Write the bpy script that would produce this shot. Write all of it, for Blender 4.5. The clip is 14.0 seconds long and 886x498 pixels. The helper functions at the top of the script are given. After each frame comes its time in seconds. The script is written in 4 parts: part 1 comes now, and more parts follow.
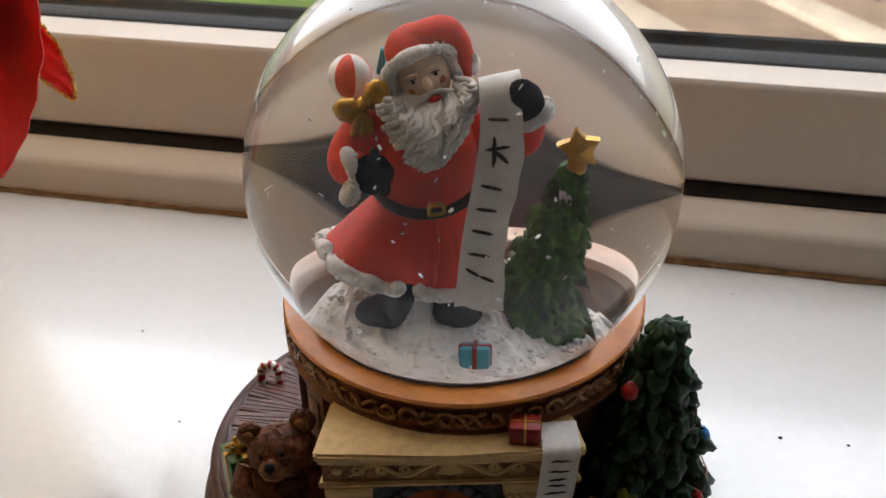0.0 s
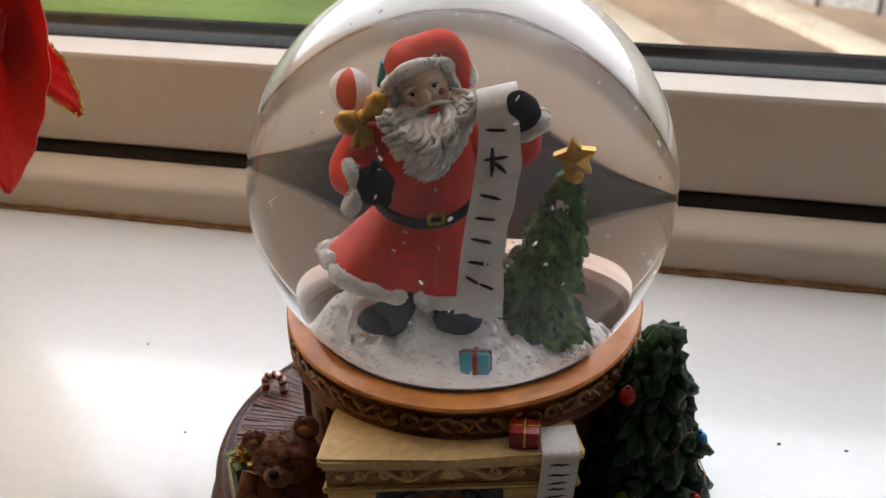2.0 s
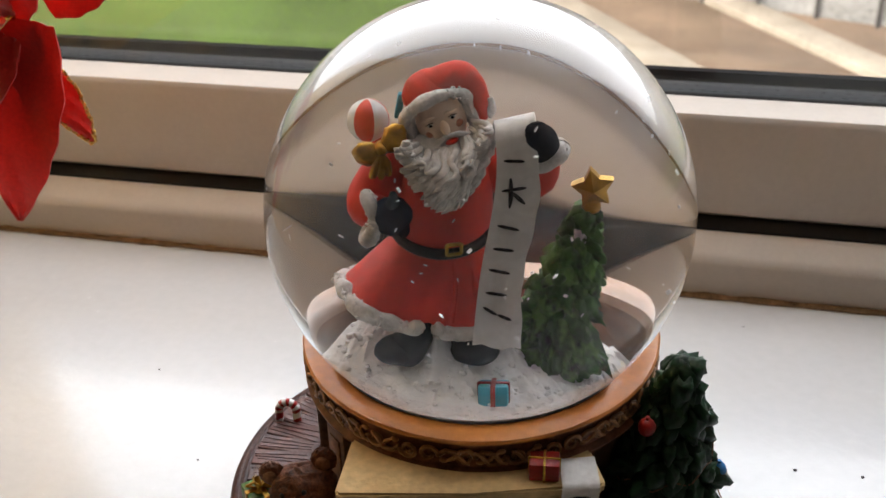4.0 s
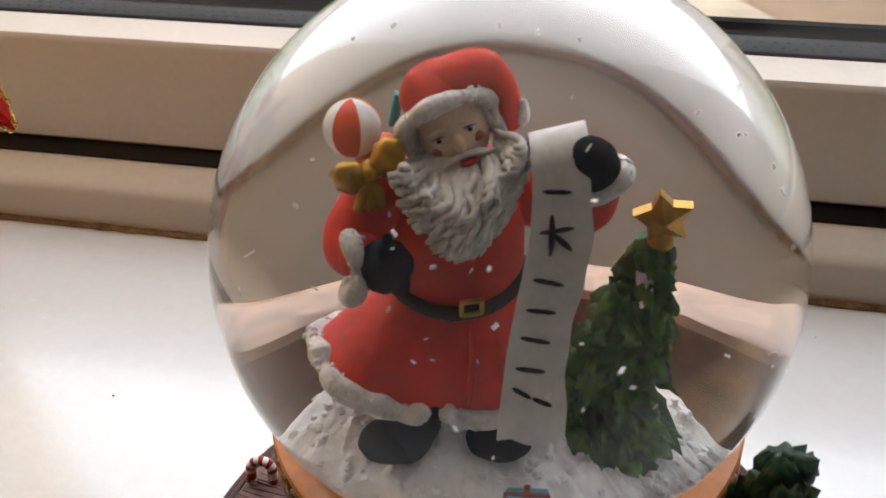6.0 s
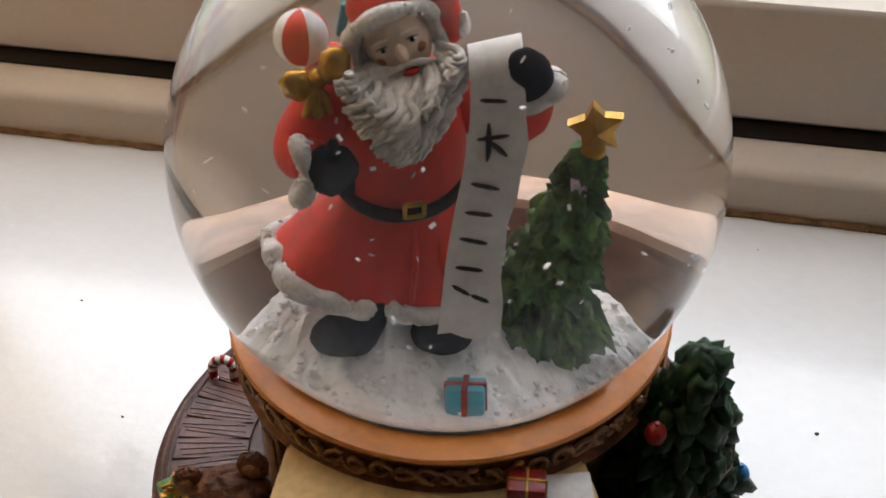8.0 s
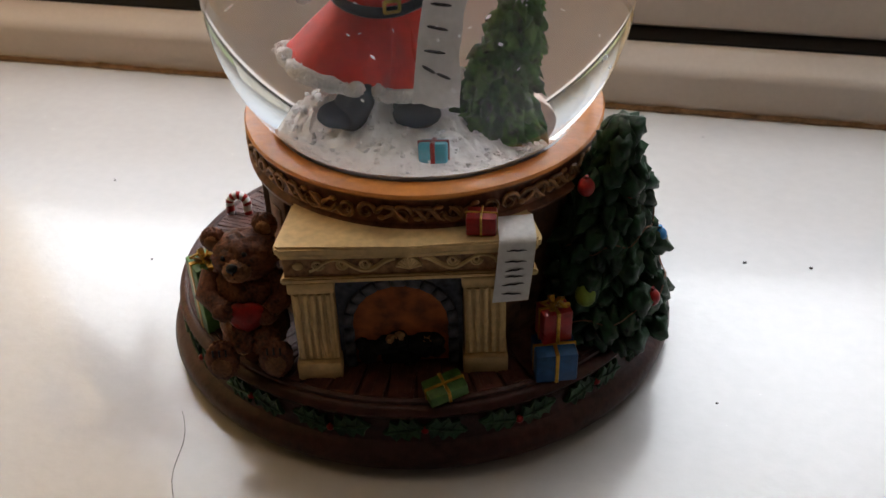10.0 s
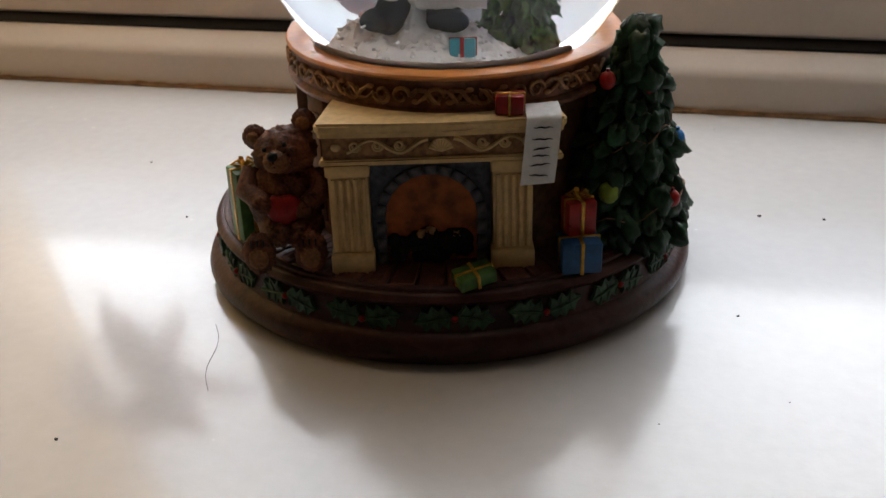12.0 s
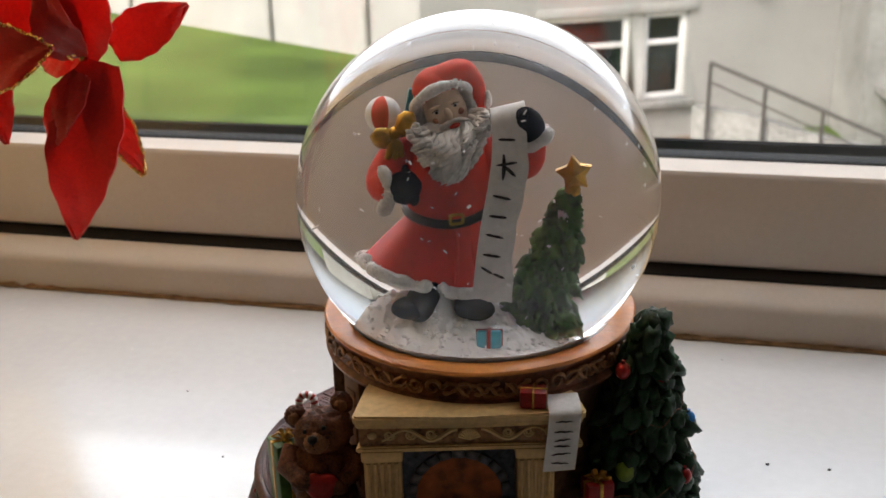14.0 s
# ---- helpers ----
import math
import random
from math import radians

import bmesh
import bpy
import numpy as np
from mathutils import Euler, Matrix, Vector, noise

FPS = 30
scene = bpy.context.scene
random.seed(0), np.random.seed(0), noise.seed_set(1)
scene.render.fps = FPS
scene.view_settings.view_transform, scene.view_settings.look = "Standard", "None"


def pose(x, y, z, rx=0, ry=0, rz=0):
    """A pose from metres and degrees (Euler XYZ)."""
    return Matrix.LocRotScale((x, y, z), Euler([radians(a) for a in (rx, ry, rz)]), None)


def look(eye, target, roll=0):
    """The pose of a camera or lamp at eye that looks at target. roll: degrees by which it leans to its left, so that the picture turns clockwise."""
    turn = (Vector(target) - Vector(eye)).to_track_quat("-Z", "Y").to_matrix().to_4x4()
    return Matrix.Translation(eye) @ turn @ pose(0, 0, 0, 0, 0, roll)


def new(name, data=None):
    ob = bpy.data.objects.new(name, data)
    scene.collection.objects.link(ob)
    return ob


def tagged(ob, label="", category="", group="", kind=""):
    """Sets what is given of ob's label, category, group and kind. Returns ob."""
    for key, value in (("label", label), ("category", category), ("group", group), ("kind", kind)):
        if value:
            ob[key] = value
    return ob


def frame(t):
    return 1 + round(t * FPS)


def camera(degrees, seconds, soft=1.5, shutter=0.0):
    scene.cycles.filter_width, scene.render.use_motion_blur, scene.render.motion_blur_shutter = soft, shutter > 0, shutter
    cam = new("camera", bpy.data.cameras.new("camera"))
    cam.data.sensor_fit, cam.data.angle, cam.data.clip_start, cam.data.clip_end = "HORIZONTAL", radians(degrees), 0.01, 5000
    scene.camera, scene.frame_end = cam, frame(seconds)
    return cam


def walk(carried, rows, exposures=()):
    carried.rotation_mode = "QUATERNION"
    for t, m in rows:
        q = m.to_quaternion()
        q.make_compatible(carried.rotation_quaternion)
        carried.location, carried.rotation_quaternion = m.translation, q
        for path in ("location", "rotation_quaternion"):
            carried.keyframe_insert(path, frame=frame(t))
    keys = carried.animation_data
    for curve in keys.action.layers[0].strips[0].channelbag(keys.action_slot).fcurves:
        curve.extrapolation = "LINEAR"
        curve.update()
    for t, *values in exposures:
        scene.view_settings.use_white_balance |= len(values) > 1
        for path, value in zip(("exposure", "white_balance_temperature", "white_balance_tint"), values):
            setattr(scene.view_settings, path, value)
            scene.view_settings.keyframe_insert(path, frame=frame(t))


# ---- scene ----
cam = camera(46.44, 14.0)
cam.data.dof.use_dof, cam.data.dof.focus_distance, cam.data.dof.aperture_fstop = True, 0.235, 40.0
PATH = [
    (0, (0.04463, -0.20633, 0.21265), (-0.15321, 0.61538, -0.32182), -1.10),
    (0.5, (0.04477, -0.20714, 0.21407), (-0.15482, 0.61441, -0.31999), -1.24),
    (1, (0.04795, -0.20976, 0.21340), (-0.15133, 0.61686, -0.31291), -1.34),
    (1.5, (0.04839, -0.21111, 0.21244), (-0.15175, 0.61713, -0.31098), -1.50),
    (2, (0.04655, -0.21106, 0.21342), (-0.15636, 0.61866, -0.30657), -1.64),
    (4.3, (0.04160, -0.20850, 0.21670), (-0.16400, 0.62760, -0.29240), -1.90),
    (4.5, (0.04059, -0.19945, 0.21569), (-0.16797, 0.63410, -0.29587), -1.94),
    (5, (0.03278, -0.17703, 0.20805), (-0.17362, 0.64742, -0.31890), -2.12),
    (5.2, (0.03200, -0.16760, 0.20470), (-0.20630, 0.64810, -0.32620), -2.80),
    (5.5, (0.03075, -0.15354, 0.19964), (-0.22905, 0.64921, -0.33711), -3.77),
    (6, (0.02587, -0.14403, 0.20234), (-0.17784, 0.65093, -0.36909), -2.49),
    (6.5, (0.02998, -0.14312, 0.20497), (-0.14157, 0.64038, -0.39228), -1.51),
    (7, (0.03133, -0.14463, 0.20658), (-0.14066, 0.62451, -0.40892), -1.11),
    (7.5, (0.03254, -0.14548, 0.20902), (-0.14041, 0.61456, -0.41742), -1.26),
    (8, (0.03377, -0.15290, 0.20616), (-0.13942, 0.60203, -0.42637), -1.08),
    (8.2, (0.03595, -0.16078, 0.20658), (-0.12820, 0.59246, -0.43250), -1.17),
    (8.5, (0.03923, -0.17261, 0.20722), (-0.13765, 0.57811, -0.42928), -1.31),
    (9, (0.04650, -0.19283, 0.20741), (-0.13475, 0.55422, -0.43217), -1.45),
    (9.2, (0.04970, -0.19880, 0.20740), (-0.12980, 0.55070, -0.43070), -1.45),
    (11.3, (0.05820, -0.25200, 0.15270), (-0.15080, 0.59570, -0.33430), -2.25),
    (11.5, (0.05616, -0.25496, 0.15268), (-0.15426, 0.59672, -0.32729), -2.19),
    (12, (0.05904, -0.26463, 0.14271), (-0.14854, 0.59662, -0.32114), -1.77),
    (12.5, (0.06146, -0.26682, 0.14487), (-0.15150, 0.60361, -0.29897), -1.90),
    (13, (0.06073, -0.26706, 0.15400), (-0.15740, 0.61878, -0.25552), -1.63),
    (13.5, (0.05764, -0.26747, 0.16855), (-0.16439, 0.63595, -0.19823), -1.72),
    (14, (0.05557, -0.26731, 0.18884), (-0.16799, 0.63968, -0.16810), -1.48),
]
walk(cam, [(t, look(eye, target, roll)) for t, eye, target, roll in PATH])

# ---- world, sun, exposure ----
scene.view_settings.exposure = 1.5
world = bpy.data.worlds.new("sky")
scene.world = world
world.use_nodes = True
wn = world.node_tree
sky = wn.nodes.new("ShaderNodeTexSky")
sky.sky_type, sky.sun_disc = "NISHITA", False
sky.sun_elevation, sky.sun_rotation = radians(42), radians(215)
sky.air_density, sky.dust_density, sky.ozone_density = 1.0, 7.0, 0.8
wn.nodes["Background"].inputs["Strength"].default_value = 0.14
haze = wn.nodes.new("ShaderNodeHueSaturation")
haze.inputs["Saturation"].default_value = 0.45
wn.links.new(sky.outputs[0], haze.inputs["Color"])
wn.links.new(haze.outputs[0], wn.nodes["Background"].inputs["Color"])
sun = new("sun", bpy.data.lights.new("sun", "SUN"))
sun.data.energy, sun.data.angle, sun.data.color = 0.35, radians(8), (1.0, 0.94, 0.85)
sun.matrix_world = look((-3.3, -4.7, 5.2), (0, 0, 0))

# the sky's light in the upper part of the window's opening
sky_lamp = new("sky_light", bpy.data.lights.new("sky_light", "AREA"))
sky_lamp.data.shape, sky_lamp.data.size, sky_lamp.data.size_y = "RECTANGLE", 0.56, 0.44
sky_lamp.data.energy, sky_lamp.data.color = 1.36, (0.92, 0.955, 1.0)
sky_lamp.matrix_world = look((-0.03, 0.205, 0.38), (-0.01, -0.80, 0.35))

# ---- materials ----
def mat(name, color, rough=0.5, metal=0.0, var=0.18, scale=300.0, bump=0.15, coarse=60.0, spec=0.32, coat=0.0, trans=0.0, ior=1.45, tint=None, sheen=0.0):
    """A procedural paint, resin, stone or metal: base colour varied at two scales, uneven gloss and fine relief. Scales are in 1/m."""
    m = bpy.data.materials.new(name)
    m.use_nodes = True
    n, l = m.node_tree.nodes, m.node_tree.links
    p = n["Principled BSDF"]
    p.inputs["Metallic"].default_value = metal
    p.inputs["Specular IOR Level"].default_value = spec
    p.inputs["Coat Weight"].default_value, p.inputs["Coat Roughness"].default_value = coat, 0.11
    p.inputs["Transmission Weight"].default_value = trans
    p.inputs["IOR"].default_value = ior
    p.inputs["Sheen Weight"].default_value = sheen
    tc = n.new("ShaderNodeTexCoord")
    fine, big = n.new("ShaderNodeTexNoise"), n.new("ShaderNodeTexNoise")
    for t, sc, d in ((fine, scale, 5.0), (big, coarse, 3.0)):
        t.inputs["Scale"].default_value, t.inputs["Detail"].default_value = sc, d
        l.new(tc.outputs["Object"], t.inputs["Vector"])
    add = n.new("ShaderNodeMath")
    add.operation = "ADD"
    l.new(fine.outputs["Fac"], add.inputs[0]), l.new(big.outputs["Fac"], add.inputs[1])
    ramp = n.new("ShaderNodeMapRange")
    ramp.inputs["From Min"].default_value, ramp.inputs["From Max"].default_value = 0.65, 1.35
    l.new(add.outputs[0], ramp.inputs["Value"])
    mix = n.new("ShaderNodeMix")
    mix.data_type = "RGBA"
    low = tint or [c * (1 - 2 * var) for c in color]
    mix.inputs["A"].default_value = (*[max(0.0, c) for c in low], 1)
    mix.inputs["B"].default_value = (*[min(1.0, c * (1 + var * 0.6)) for c in color], 1)
    l.new(ramp.outputs[0], mix.inputs["Factor"])
    l.new(mix.outputs["Result"], p.inputs["Base Color"])
    rr = n.new("ShaderNodeMapRange")
    rr.inputs["To Min"].default_value, rr.inputs["To Max"].default_value = max(0.02, rough * 0.8), min(1.0, rough * 1.2)
    l.new(fine.outputs["Fac"], rr.inputs["Value"]), l.new(rr.outputs[0], p.inputs["Roughness"])
    if bump:
        b = n.new("ShaderNodeBump")
        b.inputs["Strength"].default_value, b.inputs["Distance"].default_value = bump, 0.4 / scale
        l.new(fine.outputs["Fac"], b.inputs["Height"]), l.new(b.outputs[0], p.inputs["Normal"])
    return m


def clear(name, ior, color=(1, 1, 1)):
    m = bpy.data.materials.new(name)
    m.use_nodes = True
    p = m.node_tree.nodes["Principled BSDF"]
    p.inputs["Base Color"].default_value = (*color, 1)
    p.inputs["Roughness"].default_value = 0.0
    p.inputs["Transmission Weight"].default_value, p.inputs["IOR"].default_value = 1.0, ior
    return m


M = dict(
    sill=mat("gloss_sill_paint", (0.475, 0.47, 0.465), 0.25, spec=0.5, coat=0.8, var=0.03, scale=240, bump=0.07, coarse=14),
    upvc=mat("white_upvc", (0.54, 0.485, 0.435), 0.35, var=0.035, scale=500, bump=0.03, coarse=25),
    caulk=mat("old_caulk", (0.26, 0.16, 0.085), 0.8, var=0.35, scale=900, bump=0.6, coarse=150),
    rubber=mat("black_gasket", (0.012, 0.010, 0.009), 0.75, var=0.2, scale=900, bump=0.1),
    spacer=mat("spacer_bar", (0.03, 0.031, 0.033), 0.6, metal=0.0, scale=900),
    wall=mat("room_wall_paint", (0.60, 0.49, 0.40), 0.8, var=0.06, scale=150, coarse=3),
    # ochre chosen to tint the light bounced from the unseen left walls
    warm=mat("ochre_bounce_paint", (0.80, 0.50, 0.19), 0.8, var=0.06, scale=150, coarse=3),
    ceil=mat("ceiling_paint", (0.60, 0.57, 0.53), 0.9, var=0.04, scale=120, coarse=3),
    carpet=mat("carpet", (0.11, 0.09, 0.075), 0.95, scale=600, bump=0.6),
    pane=clear("window_glass", 1.45),
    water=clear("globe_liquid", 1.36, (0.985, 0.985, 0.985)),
    brown=mat("brown_resin", (0.055, 0.019, 0.015), 0.38, var=0.35, scale=500, bump=0.25, coarse=120),
    brown2=mat("reddish_brown_resin", (0.22, 0.085, 0.042), 0.38, var=0.35, scale=500, bump=0.25, coarse=120),
    plank=mat("dark_plank_resin", (0.10, 0.036, 0.026), 0.36, var=0.35, scale=500, bump=0.3, coarse=120),
    drum=mat("tan_resin", (0.20, 0.10, 0.055), 0.5, var=0.35, scale=500, bump=0.3, coarse=120),
    orange=mat("amber_resin", (0.54, 0.19, 0.036), 0.38, spec=0.5, var=0.15, scale=350, bump=0.12, coarse=70),
    # paler tone for the back half of the collar's lip
    lip=mat("pale_back_lip", (0.42, 0.255, 0.165), 0.42, spec=0.45, var=0.25, scale=400, bump=0.3, coarse=110),
    gilt=mat("antiqued_scroll", (0.38, 0.19, 0.08), 0.42, var=0.4, scale=600, bump=0.3, coarse=200),
    cream=mat("cream_resin", (0.66, 0.46, 0.205), 0.5, var=0.16, scale=500, bump=0.2, coarse=90),
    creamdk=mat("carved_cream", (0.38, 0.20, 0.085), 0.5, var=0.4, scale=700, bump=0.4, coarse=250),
    soot=mat("soot", (0.012, 0.010, 0.009), 0.8, scale=900, bump=0.5),
    ember=mat("painted_fire", (0.40, 0.105, 0.024), 0.6, var=0.45, scale=260, bump=0.2, coarse=70),
    stone=mat("grey_stone_resin", (0.10, 0.10, 0.115), 0.6, var=0.4, scale=600, bump=0.4, coarse=250),
    slate=mat("blue_grey_resin", (0.09, 0.10, 0.13), 0.6, var=0.4, scale=600, bump=0.3, coarse=250),
    pine=mat("dark_green_resin", (0.011, 0.046, 0.018), 0.4, var=0.4, scale=700, bump=0.35, coarse=200),
    pine2=mat("green_resin", (0.055, 0.155, 0.030), 0.5, var=0.5, scale=700, bump=0.4, coarse=220),
    pine3=mat("light_green_resin", (0.11, 0.25, 0.05), 0.5, var=0.55, scale=900, bump=0.5, coarse=260),
    leaf=mat("holly_green", (0.035, 0.085, 0.04), 0.45, var=0.4, scale=800, bump=0.3, coarse=300),
    red=mat("red_paint", (0.66, 0.040, 0.018), 0.52, var=0.18, scale=600, bump=0.12, coarse=110),
    foil=mat("red_foil_paint", (0.30, 0.012, 0.010), 0.3, var=0.3, scale=500, bump=0.2),
    white=mat("white_paint", (0.70, 0.69, 0.68), 0.6, var=0.1, scale=700, bump=0.3, coarse=150),
    fur=mat("white_fur_paint", (0.70, 0.67, 0.64), 0.75, var=0.18, scale=1500, bump=0.9, coarse=300),
    beard=mat("grey_white_beard", (0.70, 0.665, 0.63), 0.6, var=0.16, scale=900, bump=0.5, coarse=300),
    skin=mat("painted_flesh", (0.84, 0.64, 0.48), 0.5, var=0.12, scale=600, bump=0.1),
    blush=mat("painted_blush", (0.52, 0.21, 0.12), 0.5, var=0.2, scale=600, bump=0.1),
    navy=mat("black_blue_paint", (0.004, 0.007, 0.017), 0.7, spec=0.08, var=0.12, scale=300, bump=0.0),
    black=mat("black_paint", (0.007, 0.006, 0.007), 0.45, spec=0.3, var=0.2, scale=700, bump=0.1),
    gold=mat("gold_paint", (0.55, 0.30, 0.04), 0.32, metal=0.6, var=0.3, scale=600, bump=0.3, coarse=200),
    goldm=mat("glitter_gold", (0.80, 0.48, 0.12), 0.2, metal=1.0, var=0.4, scale=3000, bump=0.9, coarse=900),
    blue=mat("turquoise_paint", (0.055, 0.33, 0.43), 0.45, var=0.18, scale=600, bump=0.15),
    royal=mat("blue_paint", (0.012, 0.075, 0.21), 0.4, var=0.25, scale=600, bump=0.15),
    ballblue=mat("blue_bauble", (0.03, 0.17, 0.42), 0.25, var=0.2, scale=600, bump=0.05),
    lime=mat("yellow_green_paint", (0.20, 0.28, 0.03), 0.4, var=0.3, scale=500, bump=0.15),
    green=mat("green_gift_paint", (0.06, 0.15, 0.03), 0.4, var=0.3, scale=500, bump=0.15),
    bear=mat("brown_fur_resin", (0.145, 0.048, 0.02), 0.6, var=0.45, scale=1300, bump=0.9, coarse=250),
    muzzle=mat("light_muzzle_resin", (0.26, 0.115, 0.048), 0.6, var=0.35, scale=1300, bump=0.6, coarse=250),
    snow=mat("glitter_snow", (0.84, 0.84, 0.85), 0.6, var=0.07, scale=900, bump=0.9, coarse=260),
    petal=mat("red_fabric_petal", (0.60, 0.034, 0.024), 0.36, spec=0.5, var=0.25, scale=900, bump=0.25, coarse=60, sheen=0.3),
    stem=mat("wrapped_stem", (0.05, 0.07, 0.03), 0.7, scale=500),
    speck=mat("dust_speck", (0.05, 0.04, 0.04), 0.8),
    lawn=mat("grass", (0.095, 0.15, 0.028), 0.9, var=0.35, scale=9, bump=0.6, coarse=0.35, spec=0.2),
    path=mat("brown_tarmac", (0.24, 0.17, 0.115), 0.9, var=0.25, scale=30, bump=0.3, coarse=0.8),
    kerb=mat("weathered_concrete", (0.42, 0.36, 0.28), 0.9, var=0.25, scale=20, bump=0.3, coarse=1.2),
    harl=mat("cream_roughcast", (0.36, 0.35, 0.33), 0.95, var=0.12, scale=14, bump=0.6, coarse=0.6),
    dark=mat("dark_window_glass", (0.02, 0.025, 0.025), 0.12, var=0.3, scale=3, bump=0.0),
    frame=mat("white_house_window", (0.72, 0.71, 0.69), 0.5, var=0.05, scale=20),
    rail=mat("grey_steel_rail", (0.09, 0.085, 0.08), 0.5, metal=0.4, scale=30),
    grit=mat("grey_concrete", (0.30, 0.295, 0.28), 0.9, var=0.3, scale=15, bump=0.4, coarse=1.0),
)


# a little translucent white added to the glass imitates the globe's pale haze
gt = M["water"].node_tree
veil_bsdf, veil_mix = gt.nodes.new("ShaderNodeBsdfTranslucent"), gt.nodes.new("ShaderNodeMixShader")
veil_bsdf.inputs["Color"].default_value = (0.80, 0.80, 0.82, 1)
veil_mix.inputs["Fac"].default_value = 0.024
gt.links.new(gt.nodes["Principled BSDF"].outputs[0], veil_mix.inputs[1])
gt.links.new(veil_bsdf.outputs[0], veil_mix.inputs[2])
gt.links.new(veil_mix.outputs[0], gt.nodes["Material Output"].inputs["Surface"])

# light shines through the thin petals
pt = M["petal"].node_tree
glow, blend = pt.nodes.new("ShaderNodeBsdfTranslucent"), pt.nodes.new("ShaderNodeMixShader")
glow.inputs["Color"].default_value = (0.66, 0.045, 0.028, 1)
blend.inputs["Fac"].default_value = 0.45
pt.links.new(pt.nodes["Principled BSDF"].outputs[0], blend.inputs[1])
pt.links.new(glow.outputs[0], blend.inputs[2])
pt.links.new(blend.outputs[0], pt.nodes["Material Output"].inputs["Surface"])


# ---- building blocks (centimetres for small things, metres where cm=1) ----
def part(name, bm, material, parent=None, label="", cm=0.01, smooth=True, sharp=38):
    """Links a bmesh as one mesh object; material may be a list, chosen by each face's index."""
    bmesh.ops.recalc_face_normals(bm, faces=bm.faces)
    bm.transform(Matrix.Scale(cm, 4))
    me = bpy.data.meshes.new(name)
    bm.to_mesh(me)
    bm.free()
    for m in material if isinstance(material, (list, tuple)) else [material]:
        me.materials.append(M[m])
    if smooth:
        me.polygons.foreach_set("use_smooth", [True] * len(me.polygons))
        me.set_sharp_from_angle(angle=radians(sharp))
    ob = new(name, me)
    ob.parent = parent
    if label:
        ob["label"] = label
    return ob


def again(ob, m, parent=None):
    """Another piece on the same mesh, at the pose m (metres)."""
    o = new(ob.name.split(".")[0], ob.data)
    o.parent = parent or ob.parent
    o.matrix_basis = m
    return o


def group(name, label, category, m=None, kind="", grp=""):
    e = tagged(new(name), label, category, grp, kind)
    if m is not None:
        e.matrix_world = m
    return e


def R3(rx=0, ry=0, rz=0):
    return Euler([radians(a) for a in (rx, ry, rz)]).to_matrix().to_4x4()


def box(bm, c, s, mi=0, bevel=0.0, rot=None, seg=2, taper=1.0):
    g = bmesh.ops.create_cube(bm, size=1.0)
    for v in g["verts"]:
        k = taper if v.co.z > 0 else 1.0
        v.co = Vector((v.co.x * s[0] * k, v.co.y * s[1] * k, v.co.z * s[2]))
    fs = {f for v in g["verts"] for f in v.link_faces}
    vs = g["verts"]
    if bevel:
        es = {e for v in vs for e in v.link_edges}
        r = bmesh.ops.bevel(bm, geom=list(es), offset=bevel, segments=seg, profile=0.5, affect="EDGES")
        vs = list({v for f in r["faces"] for v in f.verts} | {v for v in vs if v.is_valid})
        fs = {f for v in vs for f in v.link_faces}
    m = Matrix.Translation(c) @ (rot or Matrix())
    for v in vs:
        v.co = m @ v.co
    for f in fs:
        f.material_index = mi
    return vs


SPHERES = {}


def unit_sphere(seg, rings):
    if (seg, rings) not in SPHERES:
        vs = [Vector((0, 0, 1))]
        for i in range(1, rings):
            a = math.pi * i / rings
            vs += [Vector((math.sin(a) * math.cos(2 * math.pi * k / seg), math.sin(a) * math.sin(2 * math.pi * k / seg), math.cos(a))) for k in range(seg)]
        vs.append(Vector((0, 0, -1)))
        fs, last = [], len(vs) - 1
        for k in range(seg):
            q = (k + 1) % seg
            fs.append((0, 1 + k, 1 + q))
            fs += [(1 + i * seg + k, 1 + (i + 1) * seg + k, 1 + (i + 1) * seg + q, 1 + i * seg + q) for i in range(rings - 2)]
            fs.append((last, 1 + (rings - 2) * seg + q, 1 + (rings - 2) * seg + k))
        SPHERES[seg, rings] = vs, fs
    return SPHERES[seg, rings]


def ell(bm, c, r, mi=0, rot=None, seg=18, rings=12, lump=0.0, freq=2.0, fn=None):
    """An ellipsoid, lumpy or bent by fn."""
    r = (r, r, r) if isinstance(r, (int, float)) else r
    vs, fs = unit_sphere(seg, rings)
    m, off, made = Matrix.Translation(c) @ (rot or Matrix()), Vector(c) * 3.1, []
    for u in vs:
        k = 1.0 + (lump * noise.noise(u * freq + off) if lump else 0.0)
        p = Vector((u.x * r[0] * k, u.y * r[1] * k, u.z * r[2] * k))
        made.append(bm.verts.new(m @ (fn(p) if fn else p)))
    for f in fs:
        bm.faces.new([made[i] for i in f]).material_index = mi


def tube(bm, pts, radii, mi=0, n=8, flat=1.0):
    """A round, tapered tube along points, closed at both ends."""
    pts = [Vector(p) for p in pts]
    radii = [radii] * len(pts) if isinstance(radii, (int, float)) else radii
    rings, up = [], Vector((0.13, 0.31, 0.94))
    for i, p in enumerate(pts):
        d = (pts[min(i + 1, len(pts) - 1)] - pts[max(i - 1, 0)]).normalized()
        a = d.cross(up)
        a = a.normalized() if a.length > 1e-4 else d.orthogonal().normalized()
        b = a.cross(d).normalized()
        up = b
        rings.append([bm.verts.new(p + radii[i] * (math.cos(t) * a + flat * math.sin(t) * b)) for t in (2 * math.pi * k / n for k in range(n))])
    for q, w in zip(rings, rings[1:]):
        for k in range(n):
            f = bm.faces.new((q[k], q[(k + 1) % n], w[(k + 1) % n], w[k]))
            f.material_index = mi
    for ring in (rings[0], rings[-1]):
        bm.faces.new(ring).material_index = mi


